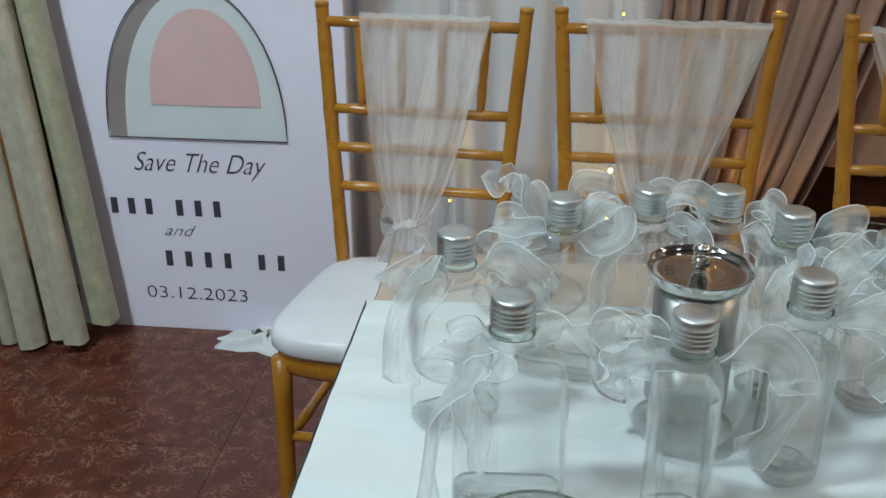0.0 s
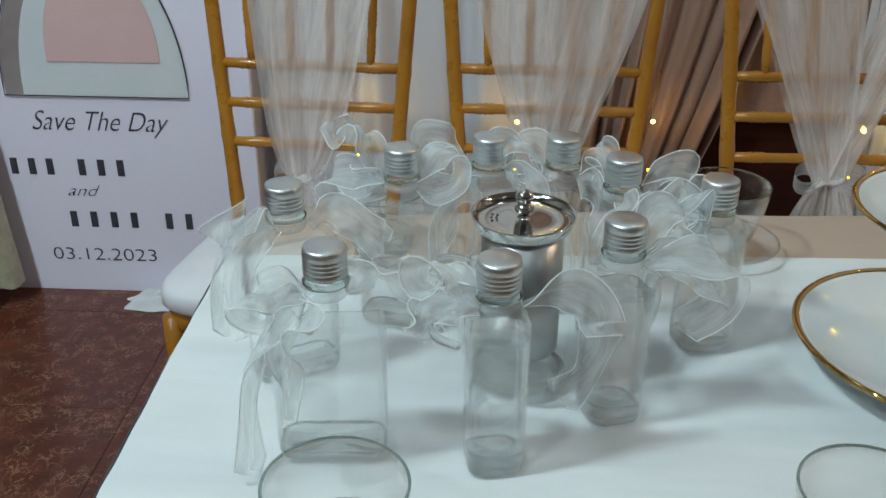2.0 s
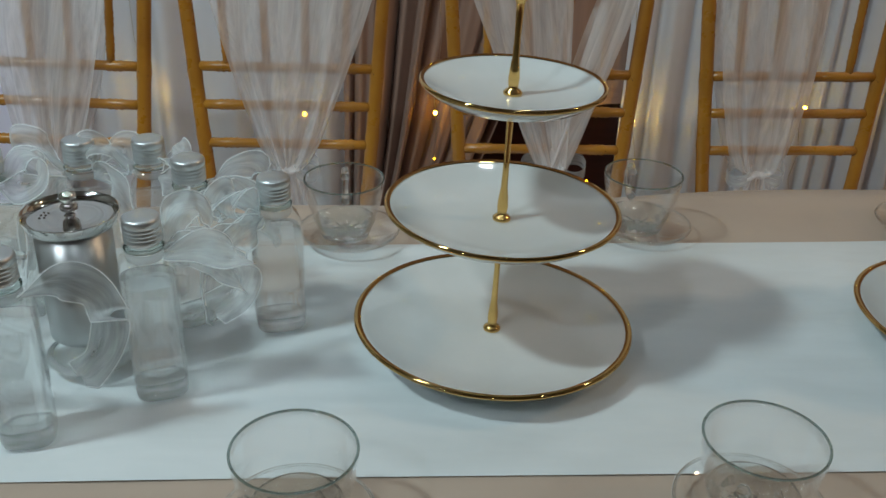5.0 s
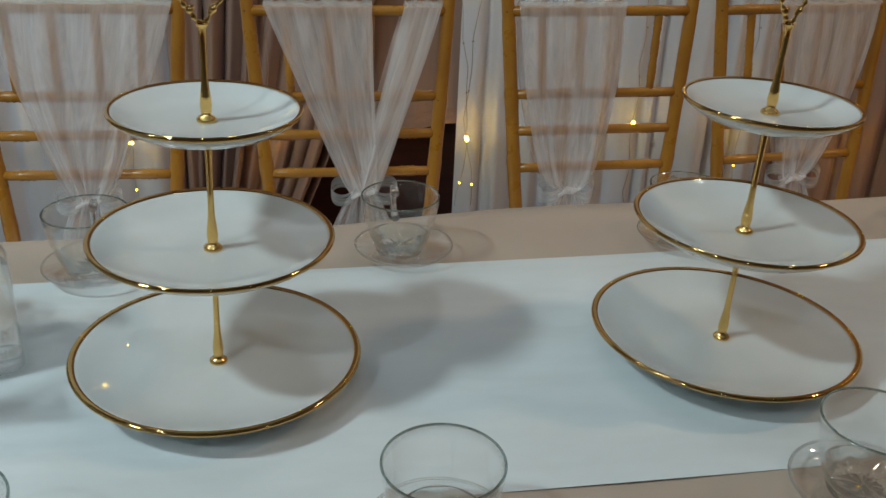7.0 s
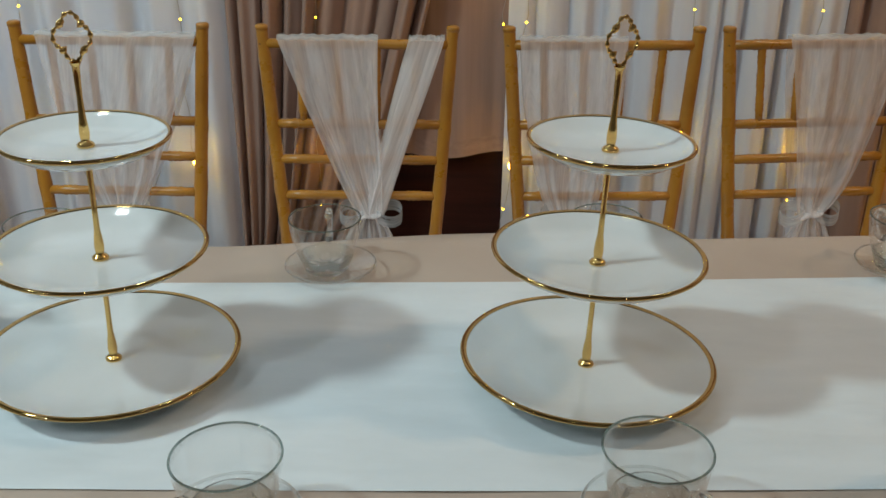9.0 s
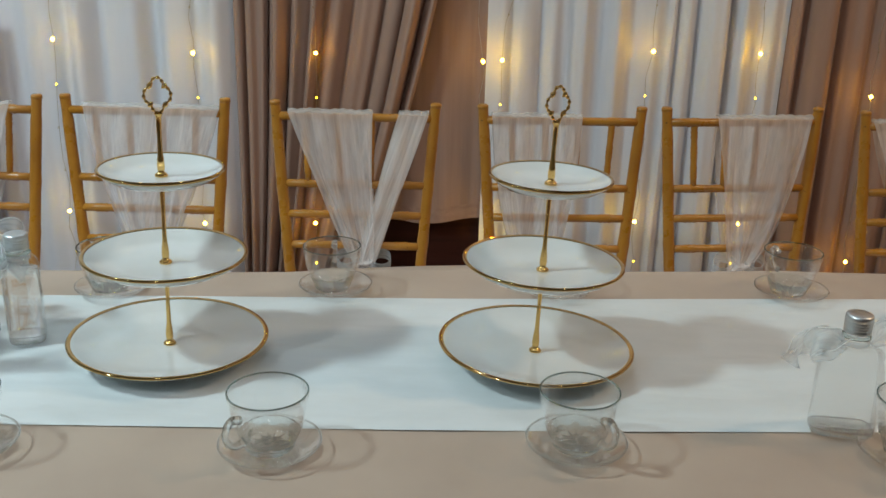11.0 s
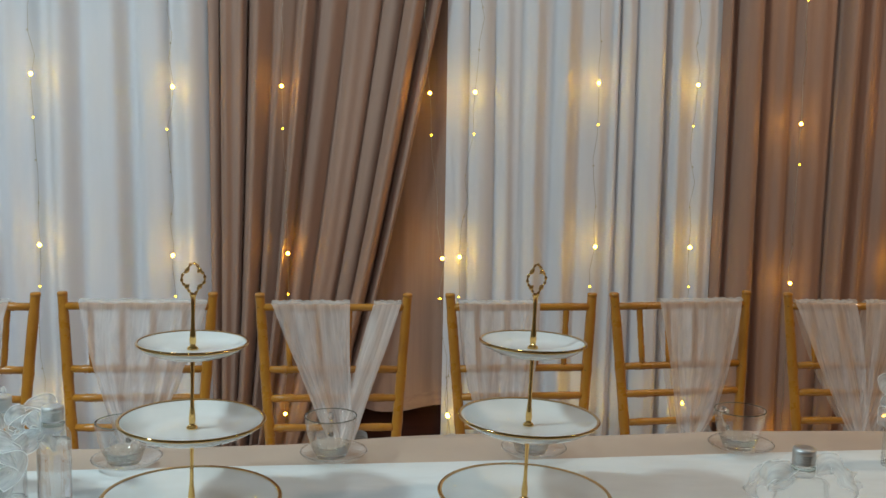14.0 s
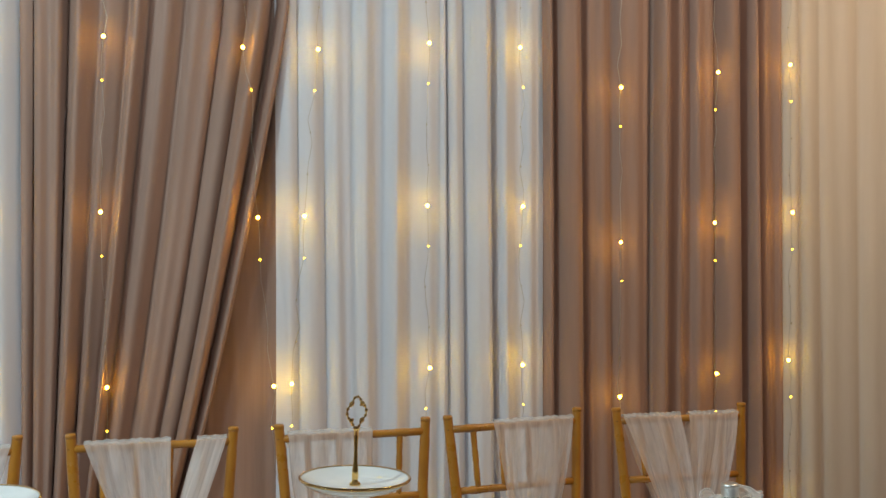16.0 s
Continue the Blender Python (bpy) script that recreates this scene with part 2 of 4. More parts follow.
def box(x0, x1, y0, y1, z0, z1, bevel=0.0, bm=None):
    bm = bm or bmesh.new()
    r = bmesh.ops.create_cube(bm, size=1)
    m = Matrix.Translation(((x0 + x1) / 2, (y0 + y1) / 2, (z0 + z1) / 2)) @ Matrix.Diagonal((x1 - x0, y1 - y0, z1 - z0, 1))
    bmesh.ops.transform(bm, matrix=m, verts=r["verts"])
    if bevel:
        es = list({e for v in r["verts"] for e in v.link_edges})
        bmesh.ops.bevel(bm, geom=es, offset=bevel, segments=2, affect="EDGES", profile=0.6)
    return bm


def ring_mesh(bm, rings, close_u=True, close_v=False, caps=False):
    """Joins rings of points with quads."""
    vs = [[bm.verts.new(p) for p in r] for r in rings]
    k = len(vs[0])
    rows = list(zip(vs, vs[1:]))
    if close_v:
        rows.append((vs[-1], vs[0]))
    for a, b in rows:
        for i in range(k if close_u else k - 1):
            j = (i + 1) % k
            bm.faces.new((a[i], a[j], b[j], b[i]))
    if caps:
        bm.faces.new(list(reversed(vs[0])))
        bm.faces.new(vs[-1])
    return bm


def lathe(profile, seg=40, bm=None, at=(0, 0, 0), close=False, caps=False):
    bm = bm or bmesh.new()
    rings = [[(at[0] + r * math.cos(2 * math.pi * i / seg), at[1] + r * math.sin(2 * math.pi * i / seg), at[2] + z) for i in range(seg)] for r, z in profile]
    return ring_mesh(bm, rings, True, close, caps)


def tube(points, radius, seg=8, bm=None, caps=True, closed=False):
    """A round bar along points; radius a number or one for each point."""
    bm = bm or bmesh.new()
    pts = [Vector(p) for p in points]
    n = len(pts)
    rad = [radius] * n if isinstance(radius, (int, float)) else list(radius)
    rings, side = [], None
    for i, p in enumerate(pts):
        if closed:
            d = (pts[(i + 1) % n] - pts[i - 1]).normalized()
        else:
            d = (pts[min(i + 1, n - 1)] - pts[max(i - 1, 0)]).normalized()
        if side is None:
            side = d.orthogonal().normalized()
        side = (side - d * side.dot(d)).normalized()
        up = d.cross(side)
        rings.append([p + rad[i] * (math.cos(2 * math.pi * k / seg) * side + math.sin(2 * math.pi * k / seg) * up) for k in range(seg)])
    return ring_mesh(bm, rings, True, closed, caps and not closed)


def sheet(fn, nu, nv, bm=None):
    """A grid of fn(u, v), with u and v as its UV map."""
    bm = bm or bmesh.new()
    lay = bm.loops.layers.uv.verify()
    g = [[bm.verts.new(fn(i / nu, j / nv)) for i in range(nu + 1)] for j in range(nv + 1)]
    for j in range(nv):
        for i in range(nu):
            f = bm.faces.new((g[j][i], g[j][i + 1], g[j + 1][i + 1], g[j + 1][i]))
            for lp, (a, b) in zip(f.loops, ((i, j), (i + 1, j), (i + 1, j + 1), (i, j + 1))):
                lp[lay].uv = (a / nu, b / nv)
    return bm


def lerp(a, b, t):
    return a + (b - a) * t


def smooth_path(points, n):
    """Catmull-Rom through points."""
    pts = [Vector(p) for p in points]
    ext = [pts[0] * 2 - pts[1], *pts, pts[-1] * 2 - pts[-2]]
    out = []
    for k in range(n + 1):
        s = k / n * (len(pts) - 1)
        i = min(int(s), len(pts) - 2)
        t = s - i
        a, b, c, d = ext[i:i + 4]
        out.append(0.5 * ((2 * b) + (c - a) * t + (2 * a - 5 * b + 4 * c - d) * t * t + (3 * b - a - 3 * c + d) * t ** 3))
    return out


# ---- the room ----
X0, X1, Y0, Y1, TOP = -2.3, 4.2, -3.0, 2.46, 3.2


def structure(name, bm, material, label):
    return tagged(part(name, bm, material, smooth=False), label, name.split("_")[0], kind="structure")


structure("wall_north", box(X0 - 0.1, X1 + 0.1, Y1, Y1 + 0.12, 0, TOP), M["wall"], "plain painted wall behind the drapes")
# Unseen south, west, east walls and ceiling are added, dark to limit bounce.
structure("wall_south", box(X0 - 0.1, X1 + 0.1, Y0 - 0.12, Y0, 0, TOP), M["wall"], "unseen painted wall added to close the room, dark to limit bounced light")
structure("wall_west", box(X0 - 0.12, X0, Y0, Y1, 0, TOP), M["wall"], "unseen painted wall added at the end of the room, dark to limit bounced light")
structure("wall_east", box(X1, X1 + 0.12, Y0, Y1, 0, TOP), M["wall"], "unseen painted wall added at the far end of the room, dark to limit bounced light")
structure("ceiling", box(X0 - 0.1, X1 + 0.1, Y0 - 0.1, Y1 + 0.1, TOP, TOP + 0.1), M["ceiling"], "unseen painted ceiling added over the room, dark grey to limit bounced light")
structure("trim_dado", box(-1.30, X1, Y1 - 0.035, Y1 - 0.002, 0.0, 0.62, 0.004), M["wood_red"], "dark red stained wooden dado panelling")


# ---- drapes ----
def drape(name, label, material, xl, xr, zb, zt, y, folds, amp, seed, sweep=None, hem=0.0, group="drapes along the wall", soft=0.0):
    """A hanging drape in uneven pinched folds. sweep(z): its right edge, where it is drawn aside."""
    rng = random.Random(seed)
    cuts = [0.0]
    for _ in range(folds):
        cuts.append(cuts[-1] + rng.uniform(0.35, 1.75))
    cuts = [c / cuts[-1] for c in cuts]
    deep = [rng.uniform(0.35, 1.0) for _ in range(folds)]
    lean = [rng.uniform(-0.4, 0.4) for _ in range(folds)]
    fine = [(rng.uniform(9, 15), rng.uniform(0, 6.3)) for _ in range(3)]

    def at(u, v):
        z = lerp(zb, zt, v)
        right = sweep(z) if sweep else xr
        i = 0
        while i < folds - 1 and cuts[i + 1] < u:
            i += 1
        s = (u - cuts[i]) / (cuts[i + 1] - cuts[i])
        s = min(max(s, 0), 1)
        f = math.sin(math.pi * s) ** (0.50 + 0.3 * deep[i] + soft) * deep[i]
        calm = 0.55 + 0.45 * math.sin(v * 2.1 + i * 1.7)
        dx = lean[i] * 0.02 * math.sin(math.pi * s) + 0.006 * math.sin(3.3 * v + i)
        dy = -amp * 2 * f * (0.75 + 0.25 * calm) + amp
        for k, (w, ph) in enumerate(fine):
            dy += amp * 0.10 * math.sin(u * folds * w * 0.7 + ph + v * (1 + k))
        dz = hem * math.sin(u * folds * 2.2 + seed) * (1 - v) ** 6
        return (lerp(xl, right, u) + dx, y + dy, z + dz)

    ob = thing(name, label, "drape", Matrix.Identity(4), group)
    part("panel", sheet(at, folds * 14, 36), material, ob)

    def strip(v0, v1):
        def on(u, v):
            x, y0, z = at(u, lerp(v0, v1, v))
            return (x, y0 - 0.003, z)
        return sheet(on, folds * 14, 3)

    part("hem_band", strip(0.0, 0.022), material, ob, "doubled hem along the bottom")
    part("header_tape", strip(0.975, 1.0), material, ob, "stiff heading tape")
    return ob


def brown_edge(z):
    return 0.50 + 0.56 * min(max((z - 0.1) / 2.0, 0), 1) ** 0.62 if z < 2.1 else 1.06


DY = 2.315
drape("white_drape", "white fabric backdrop drape hanging in soft folds", M["white_drape"], -1.32, 0.285, 0.02, 2.62, DY + 0.012, 15, 0.031, 3, soft=0.8)
drape("brown_drape", "flat mauve brown drape with a raised uneven hem", M["brown_drape"], 0.66, 1.05, 0.44, 2.62, DY + 0.060, 3, 0.010, 8, hem=0.012)
drape("brown_drape", "mauve brown drape swept aside in deep folds", M["brown_drape"], 0.268, 1.06, 0.03, 2.62, DY - 0.004, 10, 0.042, 21, sweep=brown_edge)
drape("white_drape", "white fabric backdrop drape with crisp narrow folds", M["white_drape"], 1.003, 1.885, 0.03, 2.62, DY, 11, 0.025, 5, soft=0.8)
drape("brown_drape", "mauve brown drape hanging straight to the floor", M["brown_drape"], 1.872, 2.785, 0.03, 2.62, DY - 0.002, 10, 0.040, 14)
drape("cream_drape", "cream drape lit warm at the end", M["cream_drape"], 2.755, 4.0, 0.03, 2.62, DY, 9, 0.020, 31)
rail = thing("curtain_rail", "plain metal rail that carries the drapes", "curtain rail", Matrix.Translation((1.3, DY, 2.63)))
part("rail_bar", tube([(-2.7, 0, 0), (2.75, 0, 0)], 0.013, 10), M["steel_mesh"], rail)
for i in range(5):
    part("rail_bracket", box(-2.6 + i * 1.3, -2.58 + i * 1.3, -0.012, Y1 - DY, -0.012, 0.012, 0.003), M["steel_mesh"], rail)

# gathered brocade curtain beside the sign: one length for each hanging roll
brocade = thing("brocade_curtain", "cream brocade curtain gathered into long hanging rolls", "curtain", Matrix.Translation((-1.236, 2.06, 0.0)))
for i, (xt, xb, yb, r, zb, green) in enumerate(((-0.165, -0.098, -0.02, 0.030, 0.006, 0), (-0.112, -0.028, -0.050, 0.031, 0.012, 0), (-0.065, 0.036, -0.020, 0.025, 0.022, 0), (-0.025, 0.092, -0.050, 0.029, 0.030, 0), (0.015, 0.145, 0.012, 0.034, 0.060, 1), (-0.205, -0.125, 0.045, 0.030, 0.02, 0))):
    def roll(u, v, xt=xt, xb=xb, yb=yb, r=r, zb=zb, i=i):
        a = 2 * math.pi * u
        k = 1 - v
        rr = r * (0.72 + 0.28 * k) * (1 + 0.10 * math.sin(3 * a + i + v * 4) + 0.05 * math.sin(5 * a + v * 9))
        return (lerp(xt, xb, k ** 1.2) * 1.0 + 0.05 * (-(v ** 2)) + rr * math.cos(a), yb * k + rr * 1.15 * math.sin(a), lerp(zb, 2.3, v))
    part("curtain_fold", sheet(roll, 28, 40), M["brocade_green" if green else "brocade"], brocade)

panel = thing("wooden_door", "orange varnished wooden door with dark skirting", "door", Matrix.Translation((-1.72, 2.34, 0)))
part("door_leaf", box(-0.42, 0.36, 0.0, 0.04, 0.10, 2.1, 0.004), M["wood_orange"], panel)
part("door_stile", box(0.25, 0.36, -0.02, 0.0, 0.10, 2.1, 0.006), M["wood_orange"], panel)
part("door_rail", box(-0.42, 0.247, -0.02, 0.0, 0.10, 0.26, 0.006), M["wood_orange"], panel)
part("skirting", box(-0.42, 0.36, -0.03, 0.04, 0.0, 0.097, 0.004), M["wood_red"], panel, "dark wooden skirting")

# ---- sign ----
sign = thing("welcome_sign", "lavender white printed sign board standing on the floor", "sign", Matrix.Translation((-0.824, 2.16, 0.0)))
part("board", box(-0.37, 0.369, -0.01, 0.008, 0, 1.18, 0.002), M["board"], sign, smooth=False)


def arch(cx, half, z0, height, y, power, n=28):
    bm = bmesh.new()
    ring = []
    for k in range(n + 1):
        a = math.pi * k / n
        ring.append((cx + half * math.cos(a), z0 + height * math.sin(a) ** power))
    front = [bm.verts.new((x, y - 0.0012, z)) for x, z in ring]
    back = [bm.verts.new((x, y, z)) for x, z in ring]
    bm.faces.new(front)
    for i in range(len(ring)):
        j = (i + 1) % len(ring)
        bm.faces.new((front[i], back[i], back[j], front[j]))
    bmesh.ops.recalc_face_normals(bm, faces=bm.faces)
    return bm


part("arch_shadow", arch(0.0, 0.221, 0.530, 0.372, -0.0100, 0.9), M["taupe"], sign, smooth=False)
part("arch_panel", arch(0.022, 0.198, 0.5315, 0.355, -0.0124, 0.95), M["mint"], sign, smooth=False)
part("arch_centre", arch(0.029, 0.134, 0.614, 0.229, -0.0148, 0.85), M["blush"], sign, smooth=False)
outline = [(0.222 * math.cos(math.pi * k / 40), -0.0155, 0.530 + 0.374 * math.sin(math.pi * k / 40) ** 0.9) for k in range(41)]
part("arch_outline", tube(outline, 0.0016, 5, closed=True), M["ink"], sign)


def letters(text, x, z, size, width, parent, shear=0.0):
    cu = bpy.data.curves.new("lettering", "FONT")
    cu.body, cu.size, cu.shear, cu.extrude, cu.offset = text, size, shear, 0.0006, -0.0009
    tmp = new("lettering", cu)
    bpy.context.view_layer.update()
    me = bpy.data.meshes.new_from_object(tmp.evaluated_get(bpy.context.evaluated_depsgraph_get()))
    bpy.data.objects.remove(tmp)
    xs = [v.co.x for v in me.vertices]
    k = width / (max(xs) - min(xs))
    me.transform(Matrix.Translation((x, -0.0108, z)) @ pose(0, 0, 0, 90) @ Matrix.Diagonal((k, 1, 1, 1)) @ Matrix.Translation((-min(xs), 0, 0)))
    bm = bmesh.new()
    bm.from_mesh(me)
    left = set(bm.verts)
    while left:
        todo, island = [left.pop()], []
        while todo:
            v = todo.pop()
            island.append(v)
            for e in v.link_edges:
                o = e.other_vert(v)
                if o in left:
                    left.discard(o)
                    todo.append(o)
        one = bmesh.new()
        made = {v: one.verts.new(v.co) for v in island}
        for f in {f for v in island for f in v.link_faces}:
            one.faces.new([made[v] for v in f.verts])
        part("letter", one, M["ink"], parent, "printed letter of: " + text, smooth=False)
    bm.free()


letters("Save The Day", -0.172, 0.443, 0.072, 0.335, sign, 0.45)
letters("and", -0.114, 0.270, 0.044, 0.083, sign, 0.5)
letters("03.12.2023", -0.181, 0.090, 0.050, 0.268, sign)
for x0, x1, count, z in ((-0.260, -0.125, 3, 0.322), (-0.092, 0.053, 3, 0.322), (-0.136, 0.070, 4, 0.181), (0.108, 0.209, 2, 0.181)):
    step = (x1 - x0) / count
    for k in range(count):
        xm = x0 + (k + 0.5) * step
        part("text_bar", box(xm - 0.0085, xm + 0.0085, -0.0118, -0.0095, z + 0.004, z + 0.046), M["ink"], sign, "plain dark bar in place of a letter", smooth=False)


def crumple(u, v):
    a = 2 * math.pi * u
    r = (0.02 + 0.085 * v) * (1 + 0.18 * math.sin(5 * a + 1) + 0.1 * math.sin(9 * a))
    return (r * 1.1 * math.cos(a), 0.5 * r * math.sin(a), max(0.001, 0.030 * (1 - v * v) * (1 + 0.4 * math.sin(4 * a + 7 * v)) + 0.001))


rag = tagged(part("floor_cloth", sheet(crumple, 40, 12), M["white_cloth"]), "crumpled white cloth lying at the foot of the sign", "cloth")
rag.location = (-0.69, 2.09, 0.001)


# ---- table, cloth and runner ----
TX0, TX1, TY0, TY1 = -0.168, 2.75, 0.2645, 1.026
table = thing("banquet_table", "long banquet table hidden under its cloth", "table", Matrix.Translation((1.27, 0.68, 0)))
part("tabletop", box(TX0 - 1.26, TX1 - 1.28, TY0 - 0.67, TY1 - 0.69, 0.733, 0.760, 0.003), M["wood_orange"], table)
for sx in (-1.35, 1.35):
    for sy in (-0.33, 0.33):
        part("leg", tube([(sx, sy, 0.0), (sx, sy, 0.733)], 0.018, 12), M["steel_mesh"], table)


def far_edge(x):
    return 1.026 + 0.077 * min(max(x / 1.2, 0), 1.1) + 0.006 * math.sin(x * 9)


def cloth(u, v):
    """Top sheet and hanging skirts; v runs from the near hem over the top to the far hem."""
    x = lerp(TX0, TX1, u)
    yn, yf = TY0, far_edge(x)
    drop = 0.52
    s = v * (2 * drop + (yf - yn)) - drop
    wave = 0.018 * math.sin(x * 17) + 0.010 * math.sin(x * 31 + 1)
    if s < 0:
        k = -s / drop
        return (x, yn - 0.012 - k * 0.03 - wave * k, TABLE - max(-s, 0.0) + 0.004 * (k < 0.02))
    if s > yf - yn:
        q = s - (yf - yn)
        k = q / drop
        return (x, yf + 0.012 + k * 0.02 + wave * k, TABLE - q)
    e = min(s, yf - yn - s)
    return (x, yn + s, TABLE - 0.006 * math.exp(-e / 0.008) + 0.0008 * math.sin(x * 23 + s * 14) * math.sin(s * 19 + x * 3))


tc = thing("tablecloth", "beige tablecloth draped over the long table", "tablecloth", Matrix.Identity(4))
part("cloth_top", sheet(cloth, 150, 90), M["beige"], tc)


def end_skirt(u, v):
    y = lerp(TY0 - 0.012, far_edge(TX0) + 0.012, u)
    return (TX0 - 0.003 + v * 0.012 * (1 + math.sin(u * 21)), y, TABLE - 0.006 - v * 0.515)


part("cloth_end", sheet(end_skirt, 60, 20), M["beige"], tc)


def runner_near(x):
    return 0.510 + 0.0207 * x + 0.003 * math.sin(x * 4 + 1)


def runner_far(x):
    return 0.906 + 0.0414 * x + 0.003 * math.sin(x * 5)


def runner(u, v):
    x = lerp(TX0 - 0.006, TX1 - 0.1, u)
    y = lerp(runner_near(x), runner_far(x), v)
    w = 0.0070 * noise.noise((x * 2.4, y * 13.0, 1.0)) + 0.0016 * noise.noise((x * 7.0, y * 24.0 + x * 5.0, 4.0))
    edge = min(v, 1 - v)
    return (x, y, TABLE + 0.0035 + max(w, -0.0016) * min(1, edge * 12) - 0.002 * math.exp(-edge * 60))


run = thing("table_runner", "white cloth runner laid along the table", "table runner", Matrix.Identity(4))
part("runner_top", sheet(runner, 220, 60), M["runner_cloth"], run)


def runner_end(u, v):
    y = lerp(runner_near(TX0) - 0.02 * v, runner_far(TX0) + 0.01 * v, u)
    return (TX0 - 0.009 + v * 0.008 * (1 + math.sin(u * 18)), y, TABLE + 0.002 - 0.34 * v)


part("runner_drop", sheet(runner_end, 40, 20), M["white_cloth"], run)
T = TABLE + 0.0045


# ---- chairs ----
def turned(p, q, r, notches, seg=10):
    """A round bar from p to q with bamboo-like ringed joints at the given shares of its length."""
    p, q = Vector(p), Vector(q)
    stops = [(0.0, 1.0), (1.0, 1.0)]
    w = 0.007 / max((q - p).length, 0.01)
    for k in notches:
        stops += [(k - 2.2 * w, 1.0), (k - 1.5 * w, 1.17), (k - 0.7 * w, 1.02), (k, 1.18), (k + 0.7 * w, 1.02), (k + 1.5 * w, 1.17), (k + 2.2 * w, 1.0)]
    stops.sort()
    return tube([p.lerp(q, s) for s, _ in stops], [r * f for _, f in stops], seg)


def chair(at, label):
    """Seen from behind its own seat: the seat points to -y, the back stands at y = 0."""
    c = thing("chiavari_chair", label, "chair", at, "chairs along the table")
    H, SEAT = 0.945, 0.445

    def back(z):
        k = (z - SEAT) / (H - SEAT)
        return 0.143 + 0.038 * k, -0.058 + 0.060 * k

    for s in (-1, 1):
        pts = []
        for z in (0.0, 0.15, 0.30, SEAT, 0.60, 0.70, 0.80, 0.88, 0.93, H):
            w, y = back(z) if z >= SEAT else (0.143 + 0.012 * (1 - z / SEAT), -0.058 + 0.05 * (1 - z / SEAT) ** 1.5)
            pts.append((s * w, y, z))
        path = smooth_path(pts, 44)
        rad = [0.0127 + (0.0012 if any(abs(p.z - q) < 0.010 for q in (0.762, 0.635, 0.52, 0.25)) else 0) - (0.001 if p.z > 0.9 else 0) for p in path]
        part("back_post", tube(path, rad, 12), M["gold_paint"], c)
        w, y = back(H)
        part("post_cap", lathe([(0.002, 0.0042), (0.0098, 0.0040), (0.0124, 0.0015), (0.0126, -0.006)], 14, at=(s * w, y, H), caps=True), M["gold_paint"], c, "blunt gold post end with chipped paint")
        part("front_leg", tube([(s * lerp(0.180, 0.174, k / 6), lerp(-0.345, -0.34, k / 6), k / 6 * (SEAT - 0.02)) for k in range(7)], [0.0125, 0.0140, 0.0145, 0.0150, 0.0155, 0.0165, 0.0170], 14), M["gold_paint"], c)
        for z in (0.14, 0.25):
            part("side_stretcher", turned((s * 0.178, -0.34, z), (s * 0.148, -0.045, z + 0.01), 0.009, (0.3, 0.7)), M["gold_paint"], c)
    for z, r in ((0.914, 0.0095), (0.762, 0.0092), (0.692, 0.0092), (0.620, 0.0092)):
        w, y = back(z)
        part("back_rail", turned((-w, y, z), (w, y, z), r, (0.16, 0.84) if z < 0.9 else (0.17, 0.83)), M["gold_paint"], c)
    for f in (0.18, 0.395, 0.605, 0.82):
        w1, y1 = back(0.762)
        w2, y2 = back(0.914)
        part("spindle", turned((lerp(-w1, w1, f), y1, 0.762), (lerp(-w2, w2, f), y2, 0.914), 0.0072, (0.25, 0.55, 0.85)), M["gold_paint"], c)
    for z in (0.16, 0.27):
        part("front_stretcher", turned((-0.177, -0.34, z), (0.177, -0.34, z), 0.009, (0.2, 0.5, 0.8)), M["gold_paint"], c)
    part("back_stretcher", turned((-0.148, -0.045, 0.2), (0.148, -0.045, 0.2), 0.009, (0.3, 0.7)), M["gold_paint"], c)

    def seat_shape(grow, z0, z1, dome=0.0):
        def ring(k, z):
            out = []
            for i in range(48):
                a = 2 * math.pi * i / 48
                ca, sa = math.cos(a), math.sin(a)
                e = 0.42
                x = math.copysign(abs(ca) ** e, ca)
                y = math.copysign(abs(sa) ** e, sa)
                half = lerp(0.158, 0.202, (1 - y) / 2)
                out.append((x * (half + grow) * k, -0.202 + y * (0.166 + grow) * k, z))
            return out
        h = z1 - z0
        rings = [ring(0.97, z0), ring(1.0, z0 + 0.2 * h), ring(1.0, z0 + 0.6 * h), ring(0.985, z0 + 0.85 * h), ring(0.95, z1), ring(0.6, z1 + dome), ring(0.2, z1 + dome * 1.2)]
        return ring_mesh(bmesh.new(), rings, caps=True)

    part("seat_frame", seat_shape(0.0, SEAT - 0.045, SEAT - 0.005), M["gold_paint"], c)
    part("cushion", seat_shape(0.008, SEAT - 0.005, SEAT + 0.034, 0.010), M["cushion"], c, "white padded seat cushion")
    return c


